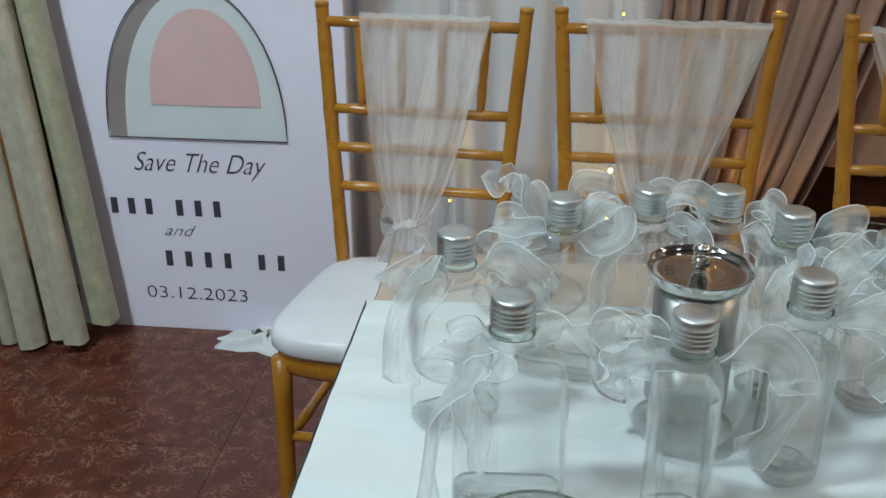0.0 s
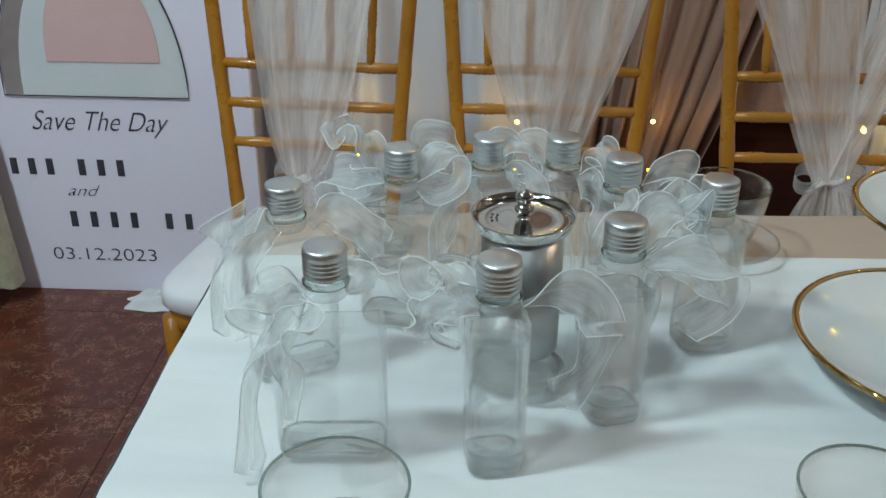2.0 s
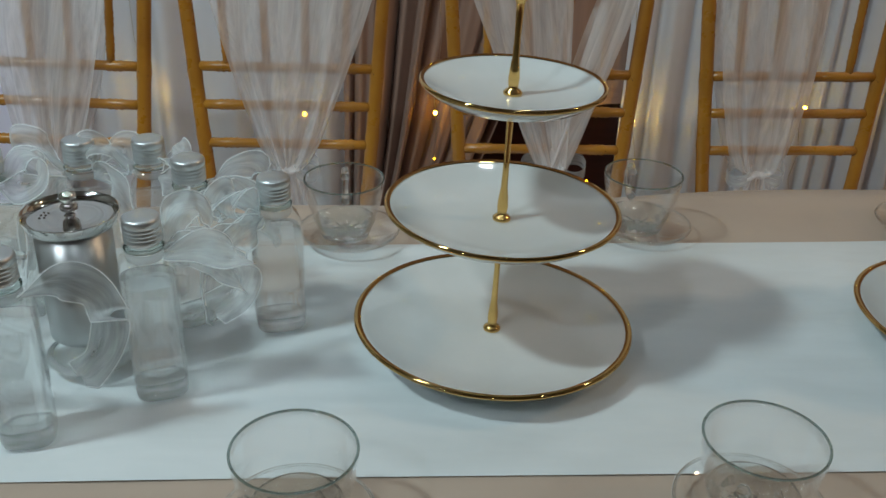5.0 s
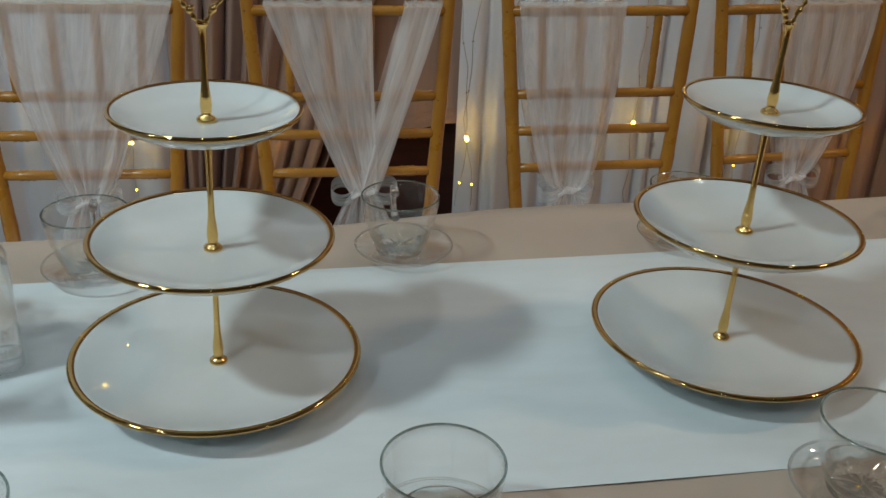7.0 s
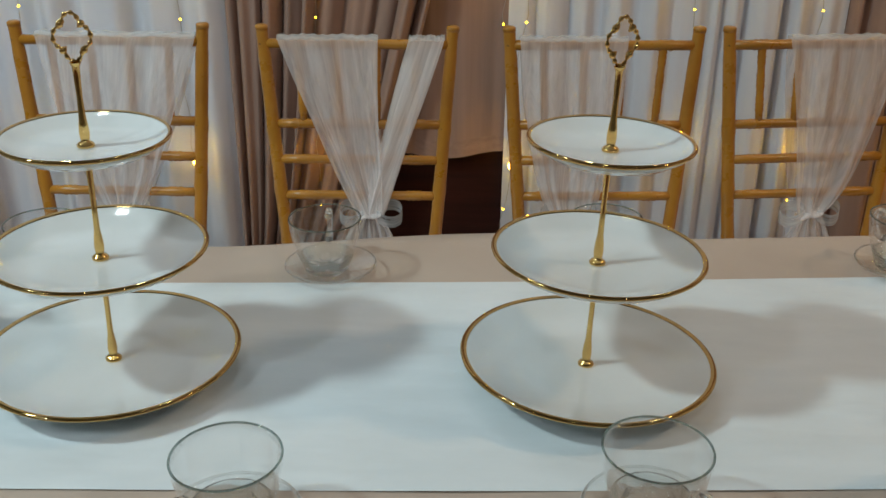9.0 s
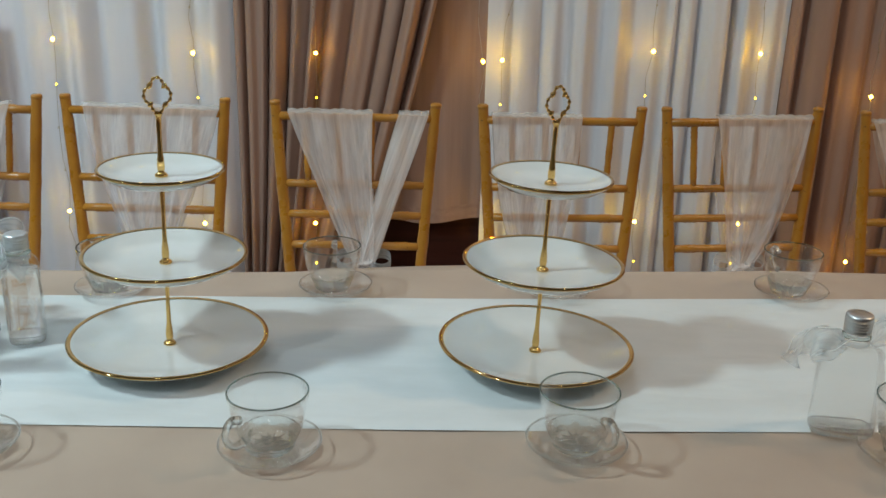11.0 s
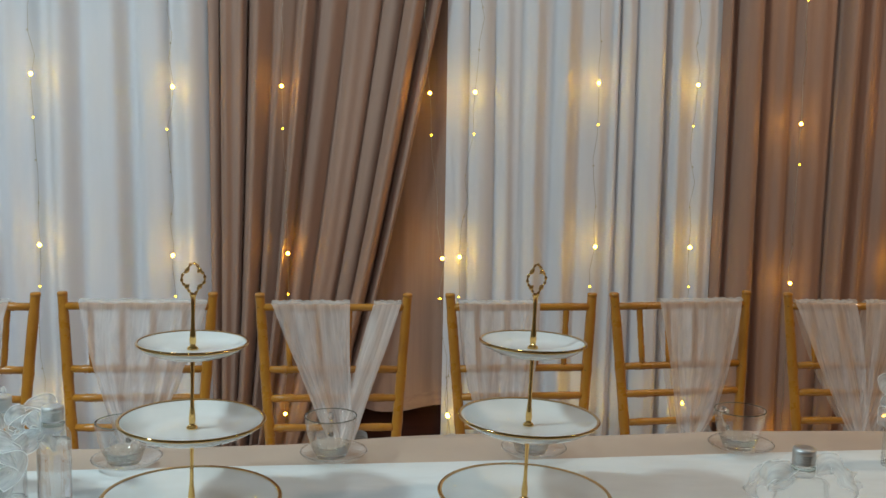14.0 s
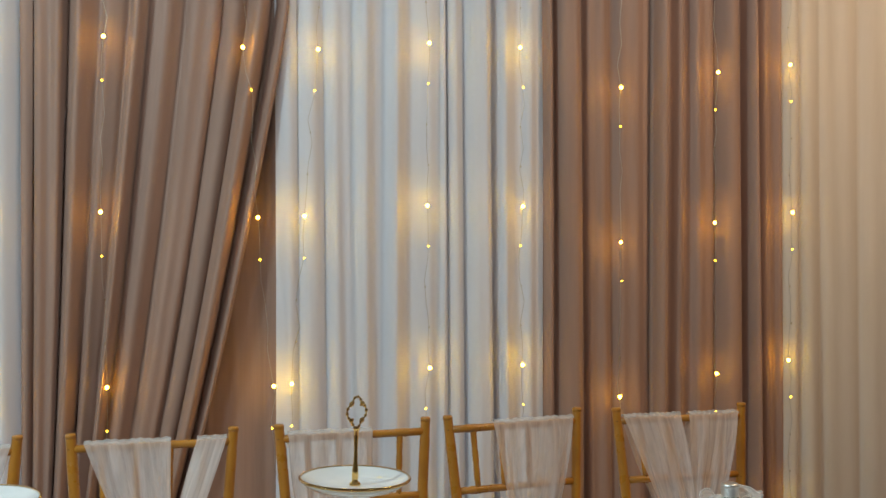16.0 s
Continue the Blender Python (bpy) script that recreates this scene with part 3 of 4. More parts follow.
def tulle_sash(at, label, strips, knot, tail, bulge, seed):
    """Net hung over the top rail, gathered to a knot. strips: (left, right, density) as shares of the rail, from -1 to 1."""
    rng = random.Random(seed)
    s = thing("tulle_sash", label, "chair sash", at, "tulle sashes on the chairs")
    kx, kz = knot
    top, wr = 0.926, 0.178
    for a, b, dense in strips:
        ph = [rng.uniform(0, 6.3) for _ in range(5)]
        fr = [rng.uniform(9, 14), rng.uniform(17, 25), rng.uniform(33, 45)]
        for side, nm in ((-1, "front_net"), (1, "back_net")):
            def net(u, v, side=side):
                z = lerp(kz, top, v)
                k = v ** bulge
                x = lerp(kx + (u - 0.5) * 0.048, lerp(a, b, u) * wr, k)
                x += 0.0035 * math.sin(v * 6.0 + u * 9.0 + ph[4]) * (1 - v)
                x += 0.016 * (b - a) * math.sin(math.pi * u * 2 - math.pi) * (1 - v) * v
                y0 = -0.060 + 0.062 * (z - 0.445) / 0.527
                f = 0.0065 * math.sin(fr[0] * (b - a) * u + ph[0]) + 0.0035 * math.sin(fr[1] * (b - a) * u + ph[1] + v) + 0.0012 * math.sin(fr[2] * (b - a) * u + ph[2])
                y = y0 + side * (0.015 + 0.012 * (1 - v) * v * 4 - 0.007 * v ** 8) + f * (0.4 + 0.8 * (1 - v)) * (1 - v ** 12)
                zz = z + (0.0 if v < 0.97 else 0.0006 * math.sin(u * 30 + ph[3]))
                return (x, y, zz)
            part(nm, sheet(net, int(60 * (b - a)) + 16, 30), M["tulle_dense" if dense else "tulle"], s)

        def over(u, v):
            an = math.pi * v
            x = lerp(a, b, u) * wr
            return (x, -0.060 + 0.062 * (top - 0.012 - 0.445) / 0.527 - 0.0125 * math.cos(an), top - 0.002 + 0.0085 * math.sin(an) + 0.0020 * math.sin(u * 23 + ph[2]) * math.sin(u * 41 + ph[1]))
        part("net_fold", sheet(over, int(60 * (b - a)) + 12, 8), M["organza"], s)
    y0 = -0.060 + 0.062 * (kz - 0.445) / 0.527

    def knot_band(u, v):
        an = 2 * math.pi * v
        r = 0.006 + 0.002 * math.sin(u * 9 + an * 2)
        return (kx + (u - 0.5) * 0.045, y0 - 0.012 + (r + 0.008) * math.cos(an), kz + 0.3 * (u - 0.5) * 0.03 + r * math.sin(an))
    part("knot", sheet(knot_band, 14, 14), M["tulle_dense"], s)
    for sd in (-1, 1):
        lw = rng.uniform(0.035, 0.055)

        def loop(u, v, sd=sd, lw=lw):
            an = 2 * math.pi * u
            return (kx + sd * (0.012 + lw * (1 - math.cos(an)) / 2), y0 - 0.016 + 0.010 * math.sin(an), kz + 0.006 + 0.018 * math.sin(an) * (0.4 + 0.6 * abs(math.sin(an / 2))) + (v - 0.5) * 0.024)
        part("bow_loop", sheet(loop, 24, 4), M["organza"], s)

    def tailed(u, v):
        z = lerp(kz, kz - tail, v)
        w = 0.042 + 0.125 * v ** 0.7
        return (kx + (u - 0.5) * w, y0 - 0.016 - 0.010 * v + (0.007 * math.sin(u * 27 + seed) + 0.005 * math.sin(u * 49 + 2 * seed)) * (0.3 + v), z - 0.012 * math.sin(u * 14) * v)
    part("tail", sheet(tailed, 56, 16), M["tulle"], s)
    return s


CHAIRS = [
    (-0.212, 1.662, -4.0, [(-0.62, 0.68, 0)], (-0.02, 0.560), 0.14, 0.60),
    (0.208, 1.660, -1.0, [(-0.78, 0.95, 0)], (0.0, 0.575), 0.15, 0.75),
    (0.684, 1.648, 0.0, [(-0.85, 0.22, 0), (0.55, 0.93, 1)], (0.02, 0.585), 0.14, 0.95),
    (1.152, 1.656, 2.0, [(-0.90, 0.25, 0)], (-0.050, 0.578), 0.13, 0.38),
    (1.571, 1.686, 6.0, [(-0.35, 0.92, 0)], (0.012, 0.580), 0.14, 0.60),
    (2.030, 1.672, -1.0, [(-0.93, -0.02, 0), (0.12, 0.92, 0)], (0.01, 0.580), 0.14, 0.75),
]
for i, (x, y, turn, strips, knot, tail, bulge) in enumerate(CHAIRS):
    m = pose(x, y, 0, 0, 0, turn)
    chair(m, "gold painted bamboo style chair with white seat cushion")
    tulle_sash(m, "white tulle sash hung over the chair back and knotted", strips, knot, tail, bulge, i + 1)


# ---- tiered stands ----
def plate_profile(r, depth=0.022, foot=0.5, low=0.004):
    t = 0.0045
    up = [(0.004, t), (r * 0.55, t + 0.0005), (r * 0.80, t + depth * 0.30), (r * 0.93, t + depth * 0.72), (r * 0.985, depth + 0.002)]
    down = [(r, depth), (r * 0.985, depth - 0.002), (r * 0.93, depth * 0.62), (r * 0.80, depth * 0.16), (r * foot + 0.004, 0.0), (r * foot + 0.003, -low), (r * foot - 0.002, -low), (r * foot - 0.004, 0.0), (0.004, 0.0)]
    return up + down


def rod(z0, z1, thick=1.0):
    h = z1 - z0
    return [(0.0105, 0), (0.0108, 0.002), (0.0085, 0.004), (0.0052, 0.0055), (0.0060, 0.010), (0.0064, 0.014), (0.0056, 0.022), (0.0040, 0.032), (0.0036, 0.045), (0.0034, h * 0.6), (0.0042, h - 0.012), (0.0046, h - 0.004), (0.0070, h)]


def cake_stand(at, label):
    s = thing("cake_stand", label, "cake stand", at, "tiered cake stands")
    levels = ((0.134, 0.0065, 0.017), (0.108, 0.1255, 0.018), (0.081, 0.2455, 0.015))
    for k, (r, z, d) in enumerate(levels):
        p = part("plate", lathe(plate_profile(r, d, 0.5, 0.0065 if k == 0 else 0.004), 72, at=(0, 0, z)), M["porcelain"], s, "white glazed porcelain plate")
        rim = [(r * 0.957, 0.0049 + d * 0.72 + 0.49 * (d * 0.28 - 0.0025)), (r * 0.99, d + 0.0029), (r + 0.0008, d + 0.0008), (r + 0.0002, d - 0.0008), (r * 0.992, d - 0.0016)]
        part("gilt_rim", lathe(rim, 72, at=(0, 0, z)), M["gilt"], p, "shiny gold band round the plate rim")
    for k in range(2):
        z0, z1 = levels[k][1] + 0.005, levels[k + 1][1]
        part("rod", lathe([(r * 0.79, z0 + z) for r, z in rod(z0, z1)], 20), M["gold"], s, "polished brass rod")
    z0 = levels[2][1] + 0.005
    part("rod", lathe([(r * 0.79, z0 + z) for r, z in rod(z0, z0 + 0.082)], 20), M["gold"], s, "polished brass rod")
    ring, rz = [], z0 + 0.082 + 0.0235
    for i in range(72):
        a = 2 * math.pi * i / 72
        f = (a + math.pi / 4) % (math.pi / 2) - math.pi / 4
        q = 0.0098 * math.cos(f) + math.sqrt(0.0082 ** 2 - (0.0098 * math.sin(f)) ** 2)
        ring.append((0.92 * q * math.cos(a), 0, rz + 1.25 * q * math.sin(a)))
    h = part("handle", tube(ring, [0.0018 + 0.0008 * math.sin(i * 2 * math.pi / 4) for i in range(72)], 10, closed=True), M["gold"], s, "brass quatrefoil ring handle")
    for sx in (-1, 1):
        for sz in (-1, 1):
            part("bead", lathe([(0.0004, -0.0036), (0.0026, -0.0026), (0.0036, 0), (0.0026, 0.0026), (0.0004, 0.0036)], 10, at=(sx * 0.0092, 0, rz + sz * 0.0122)), M["gold"], h)
    return s


cake_stand(pose(0.505, 0.714, T + 0.0035, 0, 1.4, 15), "three-tier white cake stand with gold rims, beside the bottles")
cake_stand(pose(1.010, 0.714, T + 0.0035, 0, 2.0, 24), "three-tier white cake stand with gold rims, slightly tilted")


# ---- cups ----
def cup_and_saucer(x, y, turn, z, shift=0.0):
    m = pose(x, y, z, 0, 0, turn)
    s = thing("saucer", "clear glass saucer on the table", "saucer", m, "glass saucers")
    part("dish", lathe([(0.003, 0.003), (0.024, 0.003), (0.027, 0.0045), (0.040, 0.006), (0.055, 0.0125), (0.0585, 0.0150), (0.060, 0.0142), (0.0565, 0.0100), (0.041, 0.003), (0.027, 0.0), (0.003, 0.0)], 56), M["glass"], s)
    part("dish_edge", lathe([(0.0582 + 0.0012 * math.cos(a * math.pi / 4), 0.0146 + 0.0011 * math.sin(a * math.pi / 4)) for a in range(8)], 56, close=True), M["glass_base"], s, "thick greenish glass edge")
    c = thing("glass_cup", "empty clear glass teacup on its saucer", "cup", pose(shift, 0, 0.0045) @ m @ Matrix.Diagonal((1.13, 1.13, 1.11, 1)), "glass cups")
    H = 0.066
    wall = [(0.0245, 0.006), (0.0285, 0.012), (0.0335, 0.024), (0.0375, 0.040), (0.0400, 0.056), (0.0412, H)]
    part("bowl", lathe(wall + [(r - 0.0019, z) for r, z in reversed(wall)], 56, close=True), M["cup_glass"], c)
    part("cup_rim", lathe([(0.0403 + 0.0009 * math.cos(a * math.pi / 4), H + 0.0009 * math.sin(a * math.pi / 4)) for a in range(8)], 56, close=True), M["glass_edge"], c, "rounded greenish glass rim")
    cut = [(0.0010, 0.0, 0), (0.0215, 0.0, 0), (0.0250, 0.003, 0), (0.0275, 0.0100, 0), (0.0312, 0.0200, 0), (0.0290, 0.0205, 0.1), (0.0235, 0.0135, 0.5), (0.0140, 0.0105, 1), (0.0060, 0.0085, 0.6), (0.0010, 0.0090, 0)]
    rings = [[(r * math.cos(a) * (1 + 0.05 * w * math.sin(8 * a)), r * math.sin(a) * (1 + 0.05 * w * math.sin(8 * a)), z + 0.0034 * w * math.sin(8 * a)) for a in (2 * math.pi * i / 48 for i in range(48))] for r, z, w in cut]
    part("base", ring_mesh(bmesh.new(), rings, caps=True), M["glass_base"], c, "thick pressed glass base", smooth=False)
    pts = smooth_path([(0.0395, 0, 0.050), (0.0500, 0, 0.0535), (0.0580, 0, 0.045), (0.0555, 0, 0.032), (0.0450, 0, 0.0235), (0.0345, 0, 0.0240)], 22)
    part("handle", tube(pts, [0.0048 - 0.0012 * math.sin(math.pi * i / 22) for i in range(23)], 10), M["glass_base"], c, "solid glass handle")


for x, y, turn in ((0.011, 0.449, 200), (0.340, 0.459, 230), (0.684, 0.470, 235), (1.038, 0.486, 300), (1.426, 0.480, 250)):
    cup_and_saucer(x, y, turn, TABLE + 0.0022)
for x, y, turn in ((-0.004, 0.900, 95), (0.356, 0.935, 92), (0.709, 0.958, 92), (1.069, 0.969, 85), (1.459, 0.979, 100), (1.840, 0.998, 95)):
    cup_and_saucer(x, y, turn, TABLE + (0.0022 if y > runner_far(x) + 0.05 else 0.004), -0.005)


# ---- bottles ----
def rounded(hx, hy, r, z, n=6):
    out = []
    r = min(r, hx, hy)
    for cx, cy, a0 in ((hx - r, hy - r, 0), (r - hx, hy - r, 90), (r - hx, r - hy, 180), (hx - r, r - hy, 270)):
        for i in range(n + 1):
            a = radians(a0 + 90 * i / n)
            out.append((cx + r * math.cos(a), cy + r * math.sin(a), z))
    return out


def bottle(at, wide, deep, height, level, label, slim, bow, seed):
    b = thing("water_bottle", label, "bottle", at, "water bottles")
    hx, hy, n = wide / 2, deep / 2, 0.0130
    sh = height - 0.038
    round_r = hx * 0.62 if slim else min(0.014, hy * 0.75)

    def rings(inset, top):
        prof = [(0.90, 0.0), (0.97, 0.002), (1.0, 0.006), (1.0, sh - (0.022 if slim else 0.016)), (0.985, sh - 0.010), (0.88, sh - 0.002), (0.66, sh + 0.004)]
        if not slim:
            prof = prof[:3] + [(1.0, sh - 0.040), (0.975, sh - 0.029), (0.90, sh - 0.0175), (0.77, sh - 0.008), (0.60, sh - 0.0005), (0.50, sh + 0.004)]
        out = []
        for k, z in prof:
            if z > top:
                break
            out.append(rounded(hx * k - inset, hy * (k if slim else max(k, 0.9)) - inset, round_r * k, z + (inset if z < 0.01 else 0)))
        return out

    body = rings(0.0, 9) + [rounded(0.0165, min(0.0165, hy - 0.001), 0.0165, sh + 0.007), rounded(n, n, n, sh + 0.011), rounded(n, n, n, height - 0.004)]
    part("body", ring_mesh(bmesh.new(), body), M["bottle_glass"], b, "clear glass body")
    inner = [rounded(hx * 0.975, hy * 0.975, round_r, 0.0094)] + rings(0.0010, level)[3:]
    k = 1.0 if level < sh - 0.02 else 0.95
    inner.append(rounded(hx * k - 0.0010, hy * k - 0.0010, round_r * k, level))
    part("water", ring_mesh(bmesh.new(), inner, caps=True), M["water_slim" if slim else "water"], b, "clear still water")
    base = [rounded(hx * k - 0.0006, hy * k - 0.0006, round_r * k, z) for k, z in ((0.88, 0.0005), (0.96, 0.002), (0.985, 0.005), (0.985, 0.0085))]
    for k, z, ripple in ((0.93, 0.0088, 0.0), (0.74, 0.0062, 0.0016), (0.40, 0.0050, 0.0012), (0.10, 0.0060, 0.0)):
        base.append([(x, y, q + ripple * math.sin(i * 1.8 + seed)) for i, (x, y, q) in enumerate(rounded(hx * k, hy * k, round_r * k, z))])
    part("thick_base", ring_mesh(bmesh.new(), base, caps=True), M["glass_base"], b, "thick glass bottom")
    part("neck_ring", lathe([(0.0130, height - 0.030), (0.0165, height - 0.029), (0.0168, height - 0.027), (0.0130, height - 0.0255)], 28), M["glass_edge"], b, "glass bead below the cap")
    cap = [(0.0166, height - 0.0225), (0.0170, height - 0.0215)]
    for i in range(4):
        z = height - 0.0195 + i * 0.0034
        cap += [(0.0172, z), (0.0164, z + 0.0012), (0.0164, z + 0.0018), (0.0172, z + 0.0030)]
    cap += [(0.0170, height - 0.0030), (0.0164, height - 0.0008), (0.0150, height), (0.004, height), (0.0005, height - 0.0002)]
    cap = [(r * 0.92, z) for r, z in cap]
    part("screw_cap", lathe(cap, 40), M["alu"], b, "ribbed brushed aluminium screw cap")
    organza_bow(b.matrix_world @ pose(0, -0.002, height - 0.034), bow, seed)
    return b


def organza_bow(at, spec, seed):
    """A wide sheer ribbon tied round a bottle's neck: loops and tails as lists of (turn, rise, size, droop)."""
    rng = random.Random(seed * 7 + 1)
    w = thing("organza_bow", "sheer white organza ribbon tied round the bottle neck", "ribbon bow", at, "ribbon bows on the bottles")

    def ribbon(name, points, width, twist):
        path = smooth_path(points, 34)
        ph = [rng.uniform(0, 6.3) for _ in range(4)]
        edges = [[], []]
        n = len(path)
        frames = []
        for i, p in enumerate(path):
            d = (path[min(i + 1, n - 1)] - path[max(i - 1, 0)]).normalized()
            s = i / (n - 1)
            side = Vector((0, 0, 1)) * math.cos(twist[0] + twist[1] * s) + Vector((math.sin(ph[0]), math.cos(ph[0]), 0)) * math.sin(twist[0] + twist[1] * s)
            side = (side - d * side.dot(d)).normalized()
            frames.append((p, side, d.cross(side)))

        def at_uv(u, v):
            i = round(u * (n - 1))
            p, side, out = frames[i]
            wd = width * (0.25 + 0.75 * min(1, u * 5, (1 - u) * (5 if name == "loop" else 50) + 0.2))
            q = p + side * (v - 0.5) * wd + out * 0.0035 * math.sin(7 * v + 11 * u + ph[1])
            q = q + out * 0.005 * math.sin(13 * u + ph[2]) * (v - 0.5) * 2
            return q
        ob = part(name, sheet(at_uv, n - 1, 8), M["organza"], w)
        for e in (0.0, 1.0):
            part("hem", tube([at_uv(i / (n - 1), e) for i in range(n)], 0.00055, 5), M["organza_edge"], ob, "denser stitched ribbon edge")

    part("neck_band", lathe([(0.0142, -0.005), (0.0158, -0.003), (0.0160, 0.001), (0.0142, 0.003)], 28, at=(0, 0.002, 0)), M["organza"], w)
    for turn, rise, size, droop in spec[0]:
        a = radians(turn)
        dx, dy = math.cos(a), math.sin(a)
        c0 = Vector((0.016 * dx, 0.016 * dy - 0.004, 0.002))
        out = Vector((dx, dy, 0))
        sd = Vector((-dy, dx, 0))
        pts = [c0, c0 + out * size * 0.45 + Vector((0, 0, rise * 0.8 + 0.008)) + sd * 0.006, c0 + out * size * 0.95 + Vector((0, 0, rise + 0.004)) + sd * 0.004,
               c0 + out * size * 0.98 + Vector((0, 0, rise - 0.014)) - sd * 0.005, c0 + out * size * 0.5 + Vector((0, 0, rise * 0.5 - 0.014)) - sd * 0.006, c0 + Vector((0, 0, -0.003))]
        ribbon("loop", pts, 0.030, (rng.uniform(0.9, 1.3), rng.uniform(-0.6, 0.6)))
    for turn, rise, size, droop, *curl in spec[1]:
        a = radians(turn)
        dx, dy = math.cos(a), math.sin(a)
        c0 = Vector((0.015 * dx, 0.015 * dy - 0.006, 0.0))
        out = Vector((dx, dy, 0))
        sd = Vector((-dy, dx, 0))
        pts = [c0, c0 + out * size * 0.35 + Vector((0, 0, rise)) + sd * 0.004, c0 + out * size * 0.75 + Vector((0, 0, rise * 0.3 - droop * 0.35)) - sd * 0.006, c0 + out * size + Vector((0, 0, -droop))]
        if curl:
            pts = [c0] + [c0 + out * size * k + Vector((0, 0, rise - droop * q)) + sd * 0.004 * (q - 0.5) for k, q in ((0.5, -0.05), (0.92, 0.12), (1.05, 0.42), (0.92, 0.75), (0.55, 1.0))]
        ribbon("tail", pts, 0.030, (rng.uniform(0.2, 0.8), rng.uniform(-0.8, 0.8)))


FLASK = "flat clear glass bottle of water with aluminium cap"
SLIM = "slim clear glass bottle of water with aluminium cap"
BOTTLES = [
    # x, y, turn, wide, deep, height, level, label, slim, loops, tails
    (-0.012, 0.580, 4, 0.084, 0.042, 0.1725, 0.108, FLASK, False, [(200, 0.004, 0.036, 0)], [(10, 0.012, 0.060, 0.006), (205, -0.004, 0.050, 0.135), (235, -0.010, 0.030, 0.080)]),
    (-0.061, 0.686, 30, 0.076, 0.042, 0.1725, 0.112, FLASK, False, [(185, 0.010, 0.040, 0)], [(200, 0.008, 0.050, 0.075), (-10, 0.006, 0.062, 0.030)]),
    (0.025, 0.773, -12, 0.080, 0.042, 0.1725, 0.112, FLASK, False, [(190, 0.004, 0.045, 0), (20, 0.018, 0.035, 0)], [(170, 0.045, 0.050, -0.050), (185, 0.006, 0.045, 0.040)]),
    (0.102, 0.805, 5, 0.076, 0.042, 0.1725, 0.112, FLASK, False, [(160, 0.022, 0.048, 0), (20, 0.014, 0.034, 0)], [(215, -0.010, 0.045, 0.085), (-20, 0.004, 0.040, 0.060)]),
    (0.168, 0.809, 8, 0.052, 0.042, 0.1725, 0.112, FLASK, False, [(170, 0.022, 0.042, 0)], [(-50, -0.005, 0.050, 0.075), (-10, 0.008, 0.050, 0.040)]),
    (0.216, 0.761, 35, 0.064, 0.042, 0.1725, 0.112, FLASK, False, [(80, 0.020, 0.030, 0), (-15, 0.010, 0.050, 0)], [(215, 0.004, 0.050, 0.035), (-25, 0.004, 0.060, 0.050)]),
    (0.109, 0.568, 12, 0.044, 0.044, 0.1725, 0.114, SLIM, True, [(160, 0.020, 0.038, 0)], [(5, 0.004, 0.058, 0.088, 1), (175, 0.006, 0.045, 0.020)]),
    (0.202, 0.636, 20, 0.047, 0.046, 0.1725, 0.114, SLIM, True, [(20, 0.022, 0.040, 0)], [(-12, 0.004, 0.062, 0.062, 1), (-5, 0.0, 0.065, 0.035)]),
    (0.296, 0.748, 15, 0.050, 0.047, 0.1600, 0.106, SLIM, True, [(175, 0.010, 0.045, 0), (190, 0.022, 0.035, 0)], [(190, -0.006, 0.055, 0.050), (200, -0.01, 0.060, 0.095)]),
    (1.717, 0.880, 10, 0.080, 0.042, 0.1760, 0.112, FLASK, False, [(175, 0.010, 0.036, 0), (10, 0.008, 0.034, 0)], [(5, 0.010, 0.060, 0.006), (190, -0.004, 0.045, 0.060)]),
    (1.367, 0.537, -8, 0.076, 0.042, 0.1560, 0.108, FLASK, False, [(195, 0.002, 0.040, 0)], [(185, 0.006, 0.060, 0.030), (-8, 0.016, 0.055, 0.020)]),
]
for i, (x, y, turn, wd, dp, h, lv, label, slim, loops, tails) in enumerate(BOTTLES):
    bottle(pose(x, y, T, 0, 0, turn), wd, dp, h, lv, label, slim, (loops, tails), i + 1)


# ---- glass teapot with steel infuser ----
pot = thing("glass_teapot", "clear glass teapot with a steel infuser lid", "teapot", Matrix.Translation((0.129, 0.682, T)) @ Matrix.Diagonal((0.89, 0.89, 0.936, 1)))
wall = [(0.034, 0.001), (0.041, 0.004), (0.049, 0.014), (0.0570, 0.036), (0.0590, 0.056), (0.056, 0.086), (0.049, 0.115), (0.0440, 0.135), (0.0430, 0.152)]
part("jug", lathe(wall, 64), M["bottle_glass"], pot)
part("jug_base", lathe([(0.002, 0.0), (0.035, 0.0), (0.041, 0.004), (0.0465, 0.011), (0.0440, 0.0125), (0.032, 0.010), (0.002, 0.009)], 48), M["glass_base"], pot, "thick glass bottom")
part("infuser", lathe([(0.003, 0.035), (0.034, 0.035), (0.0370, 0.038), (0.0370, 0.151), (0.0360, 0.151), (0.0360, 0.039), (0.003, 0.037)], 56), M["steel_mesh"], pot, "steel infuser cylinder")
part("collar", lathe([(0.0380, 0.150), (0.0425, 0.1525), (0.0450, 0.1580), (0.0468, 0.1632), (0.0470, 0.1645), (0.0460, 0.1645), (0.0440, 0.1595), (0.0415, 0.1550), (0.0380, 0.1530)], 64), M["steel"], pot, "flared polished steel collar")
lid = part("lid", lathe([(0.0415, 0.1560), (0.0412, 0.1590), (0.0395, 0.1600), (0.0340, 0.1588), (0.0200, 0.1590), (0.0070, 0.1602), (0.0005, 0.1602)], 64), M["steel"], pot, "shallow polished steel lid")
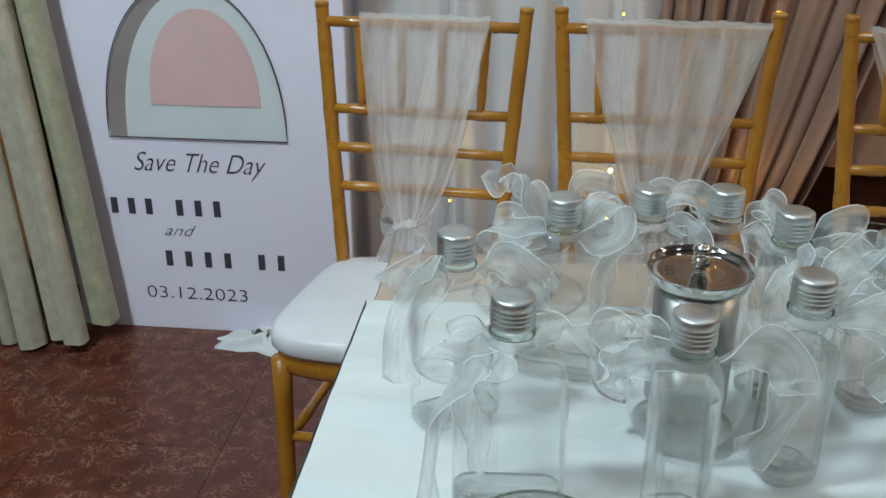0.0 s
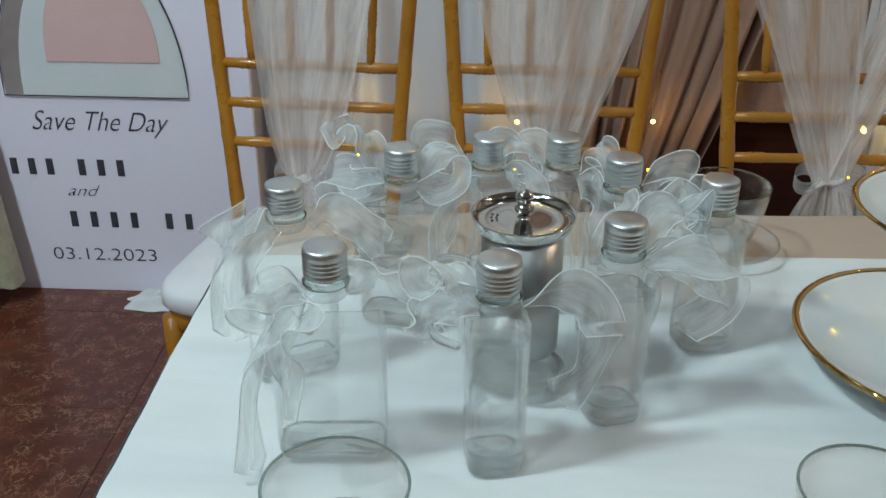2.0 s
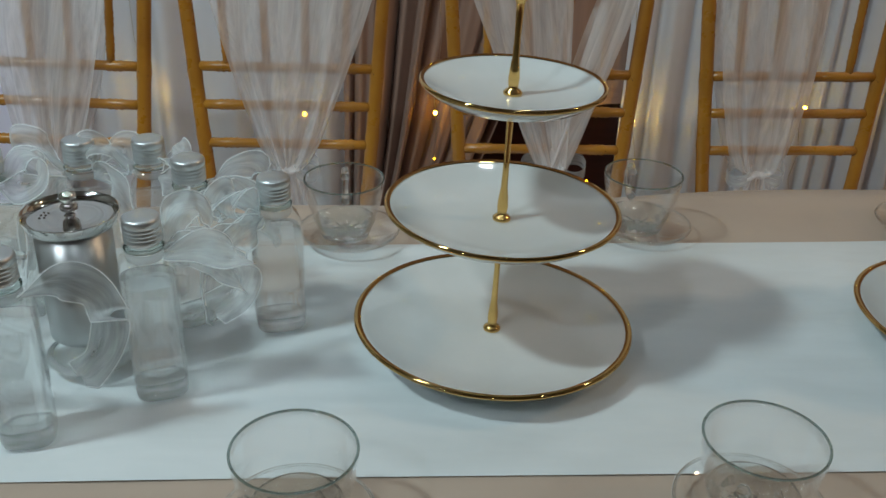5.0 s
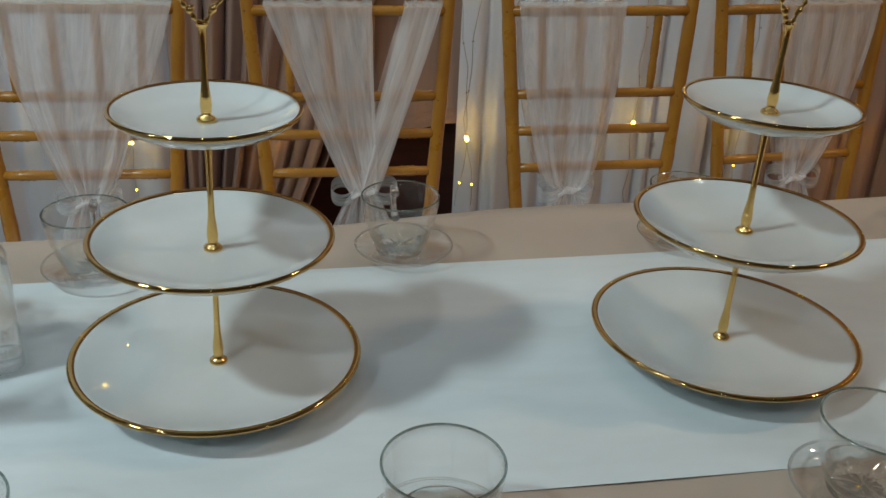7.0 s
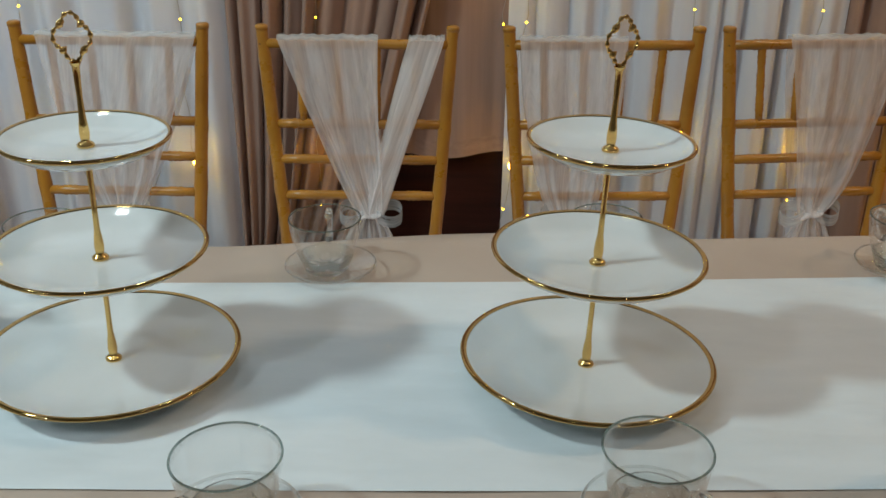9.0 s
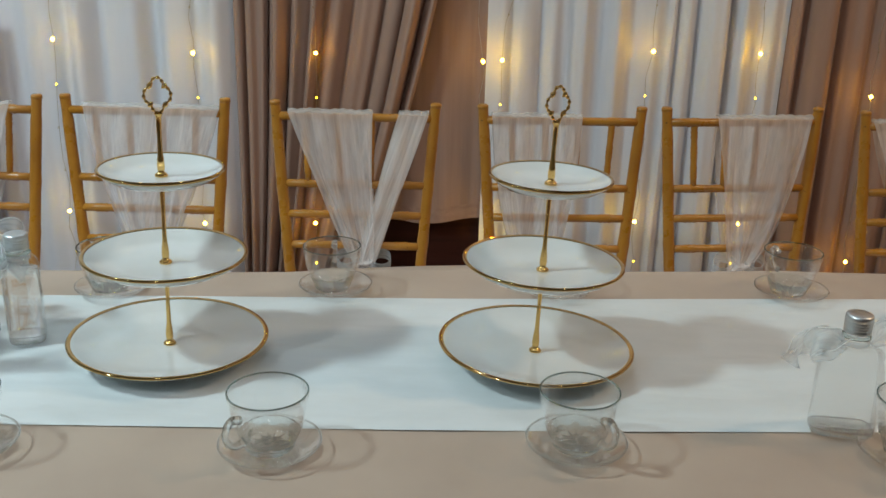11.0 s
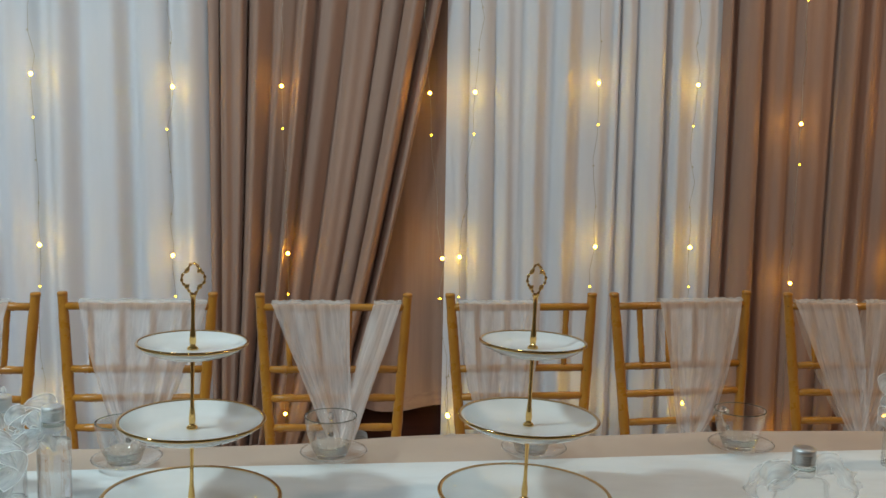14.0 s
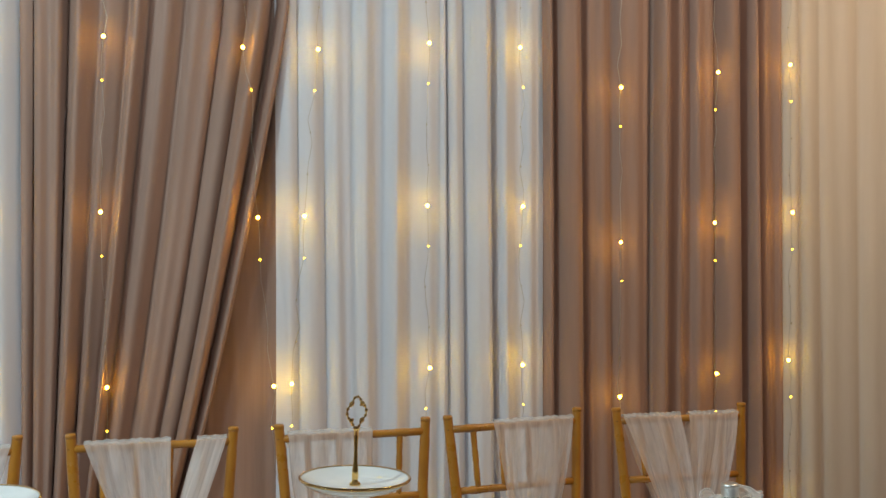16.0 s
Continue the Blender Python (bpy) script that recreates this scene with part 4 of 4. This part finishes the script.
part("knob", lathe([(0.0062, 0.1600), (0.0040, 0.1622), (0.0046, 0.1640), (0.0082, 0.1665), (0.0088, 0.1695), (0.0070, 0.1728), (0.0048, 0.1738), (0.0072, 0.1752), (0.0086, 0.1785), (0.0074, 0.1822), (0.0036, 0.1848), (0.0004, 0.1852)], 32), M["steel"], lid, "stacked steel ball knob")
# Steam holes are not cut: dark dots paint the shade inside them.
for i in range(6):
    a = radians(165 + (i % 3) * 13)
    r = 0.0240 + 0.0045 * (i // 3)
    part("steam_hole", lathe([(0.0013, 0.0), (0.0013, 0.0006), (0.0001, 0.0007)], 8, at=(r * math.cos(a), r * math.sin(a), 0.1588)), M["hole_shade"], lid)
hp = smooth_path([(-0.047, -0.01, 0.122), (-0.068, -0.014, 0.126), (-0.088, -0.018, 0.112), (-0.090, -0.018, 0.080), (-0.078, -0.016, 0.050), (-0.056, -0.010, 0.036)], 26)
part("handle", tube(hp, 0.0042, 10), M["glass_base"], pot, "clear glass loop handle")


# ---- string lights ----
STRINGS = [(-0.228, 0.030), (0.172, 0.0), (0.512, 0.008), (0.972, -0.005), (1.070, 0.0), (1.472, 0.035), (1.782, 0.035), (2.120, -0.080), (2.468, -0.015), (2.750, 0.022)]
WY = 2.262
for k, (x, dz) in enumerate(STRINGS):
    rng = random.Random(50 + k)
    st = thing("string_light", "fine wire string of warm fairy lights before the drape", "string lights", Matrix.Translation((x, WY, 2.6)), "fairy light strings")
    wob = [rng.uniform(-0.010, 0.010) for _ in range(40)]

    def wx(z, wob=wob, k=k):
        i = min(max((2.6 - z) / 0.07, 0), 38.99)
        base = lerp(wob[int(i)], wob[int(i) + 1], i - int(i))
        return base + {3: -0.072, 4: 0.070}.get(k, 0.0) * (z - 1.2)

    zs = [2.6 - j * 0.035 for j in range(68)]
    part("wire", tube([(wx(z), 0.004 * math.sin(z * 21 + k), z - 2.6) for z in zs], 0.0008, 4), M["wire"], st, "thin silver wire")
    part("clip", tube(smooth_path([(0, 0, -0.002), (0, 0.010, 0.030), (0, DY - WY - 0.014, 0.046), (0, DY - WY + 0.016, 0.040)], 8), 0.0016, 5), M["wire"], st, "wire hook over the rail")
    for j in range(-4, 14):
        z = 0.705 + dz + j * 0.127
        mat = "bulb" if j % 4 == 2 else "bulb_dim" if j % 4 == 1 else "bulb_off"
        r = 0.0052 if mat == "bulb" else 0.0030
        part("fairy_bulb", lathe([(0.0004, -r), (r * 0.7, -r * 0.7), (r, 0), (r * 0.7, r * 0.7), (0.0004, r)], 10, at=(wx(z), -0.004, z - 2.6)), M[mat], st)

# ---- ceiling light housings, unseen, added over the lamps ----
for x, y, lx in ((-1.30, 0.10, 0.5), (3.35, 0.75, 0.5), *((a, b, 0.3) for a, b, _ in SMALL)):
    cl = thing("ceiling_light", "unseen ceiling light fitting with plain housing, added over a lamp", "ceiling light", Matrix.Translation((x, y, TOP)))
    part("housing", box(-lx / 2, lx / 2, -0.17, 0.17, -0.055, 0.0, 0.006), M["ceiling"], cl)

# ---- floor tiles ----
floor = tagged(part("floor", box(X0, X1, Y0, Y1, -0.06, -0.006), M["grout"], smooth=False), "polished red-brown marbled tile floor", "floor", kind="structure")
tile_mesh = mesh_of("floor_tile", box(-0.1994, 0.1994, -0.1994, 0.1994, -0.006, 0.0, 0.0006), M["tile"], False)
for i in range(16):
    for j in range(13):
        t = new("floor_tile", tile_mesh)
        t.parent = floor
        t.location = (X0 + 0.25 + i * 0.4, Y1 - 0.22 - j * 0.4, 0)
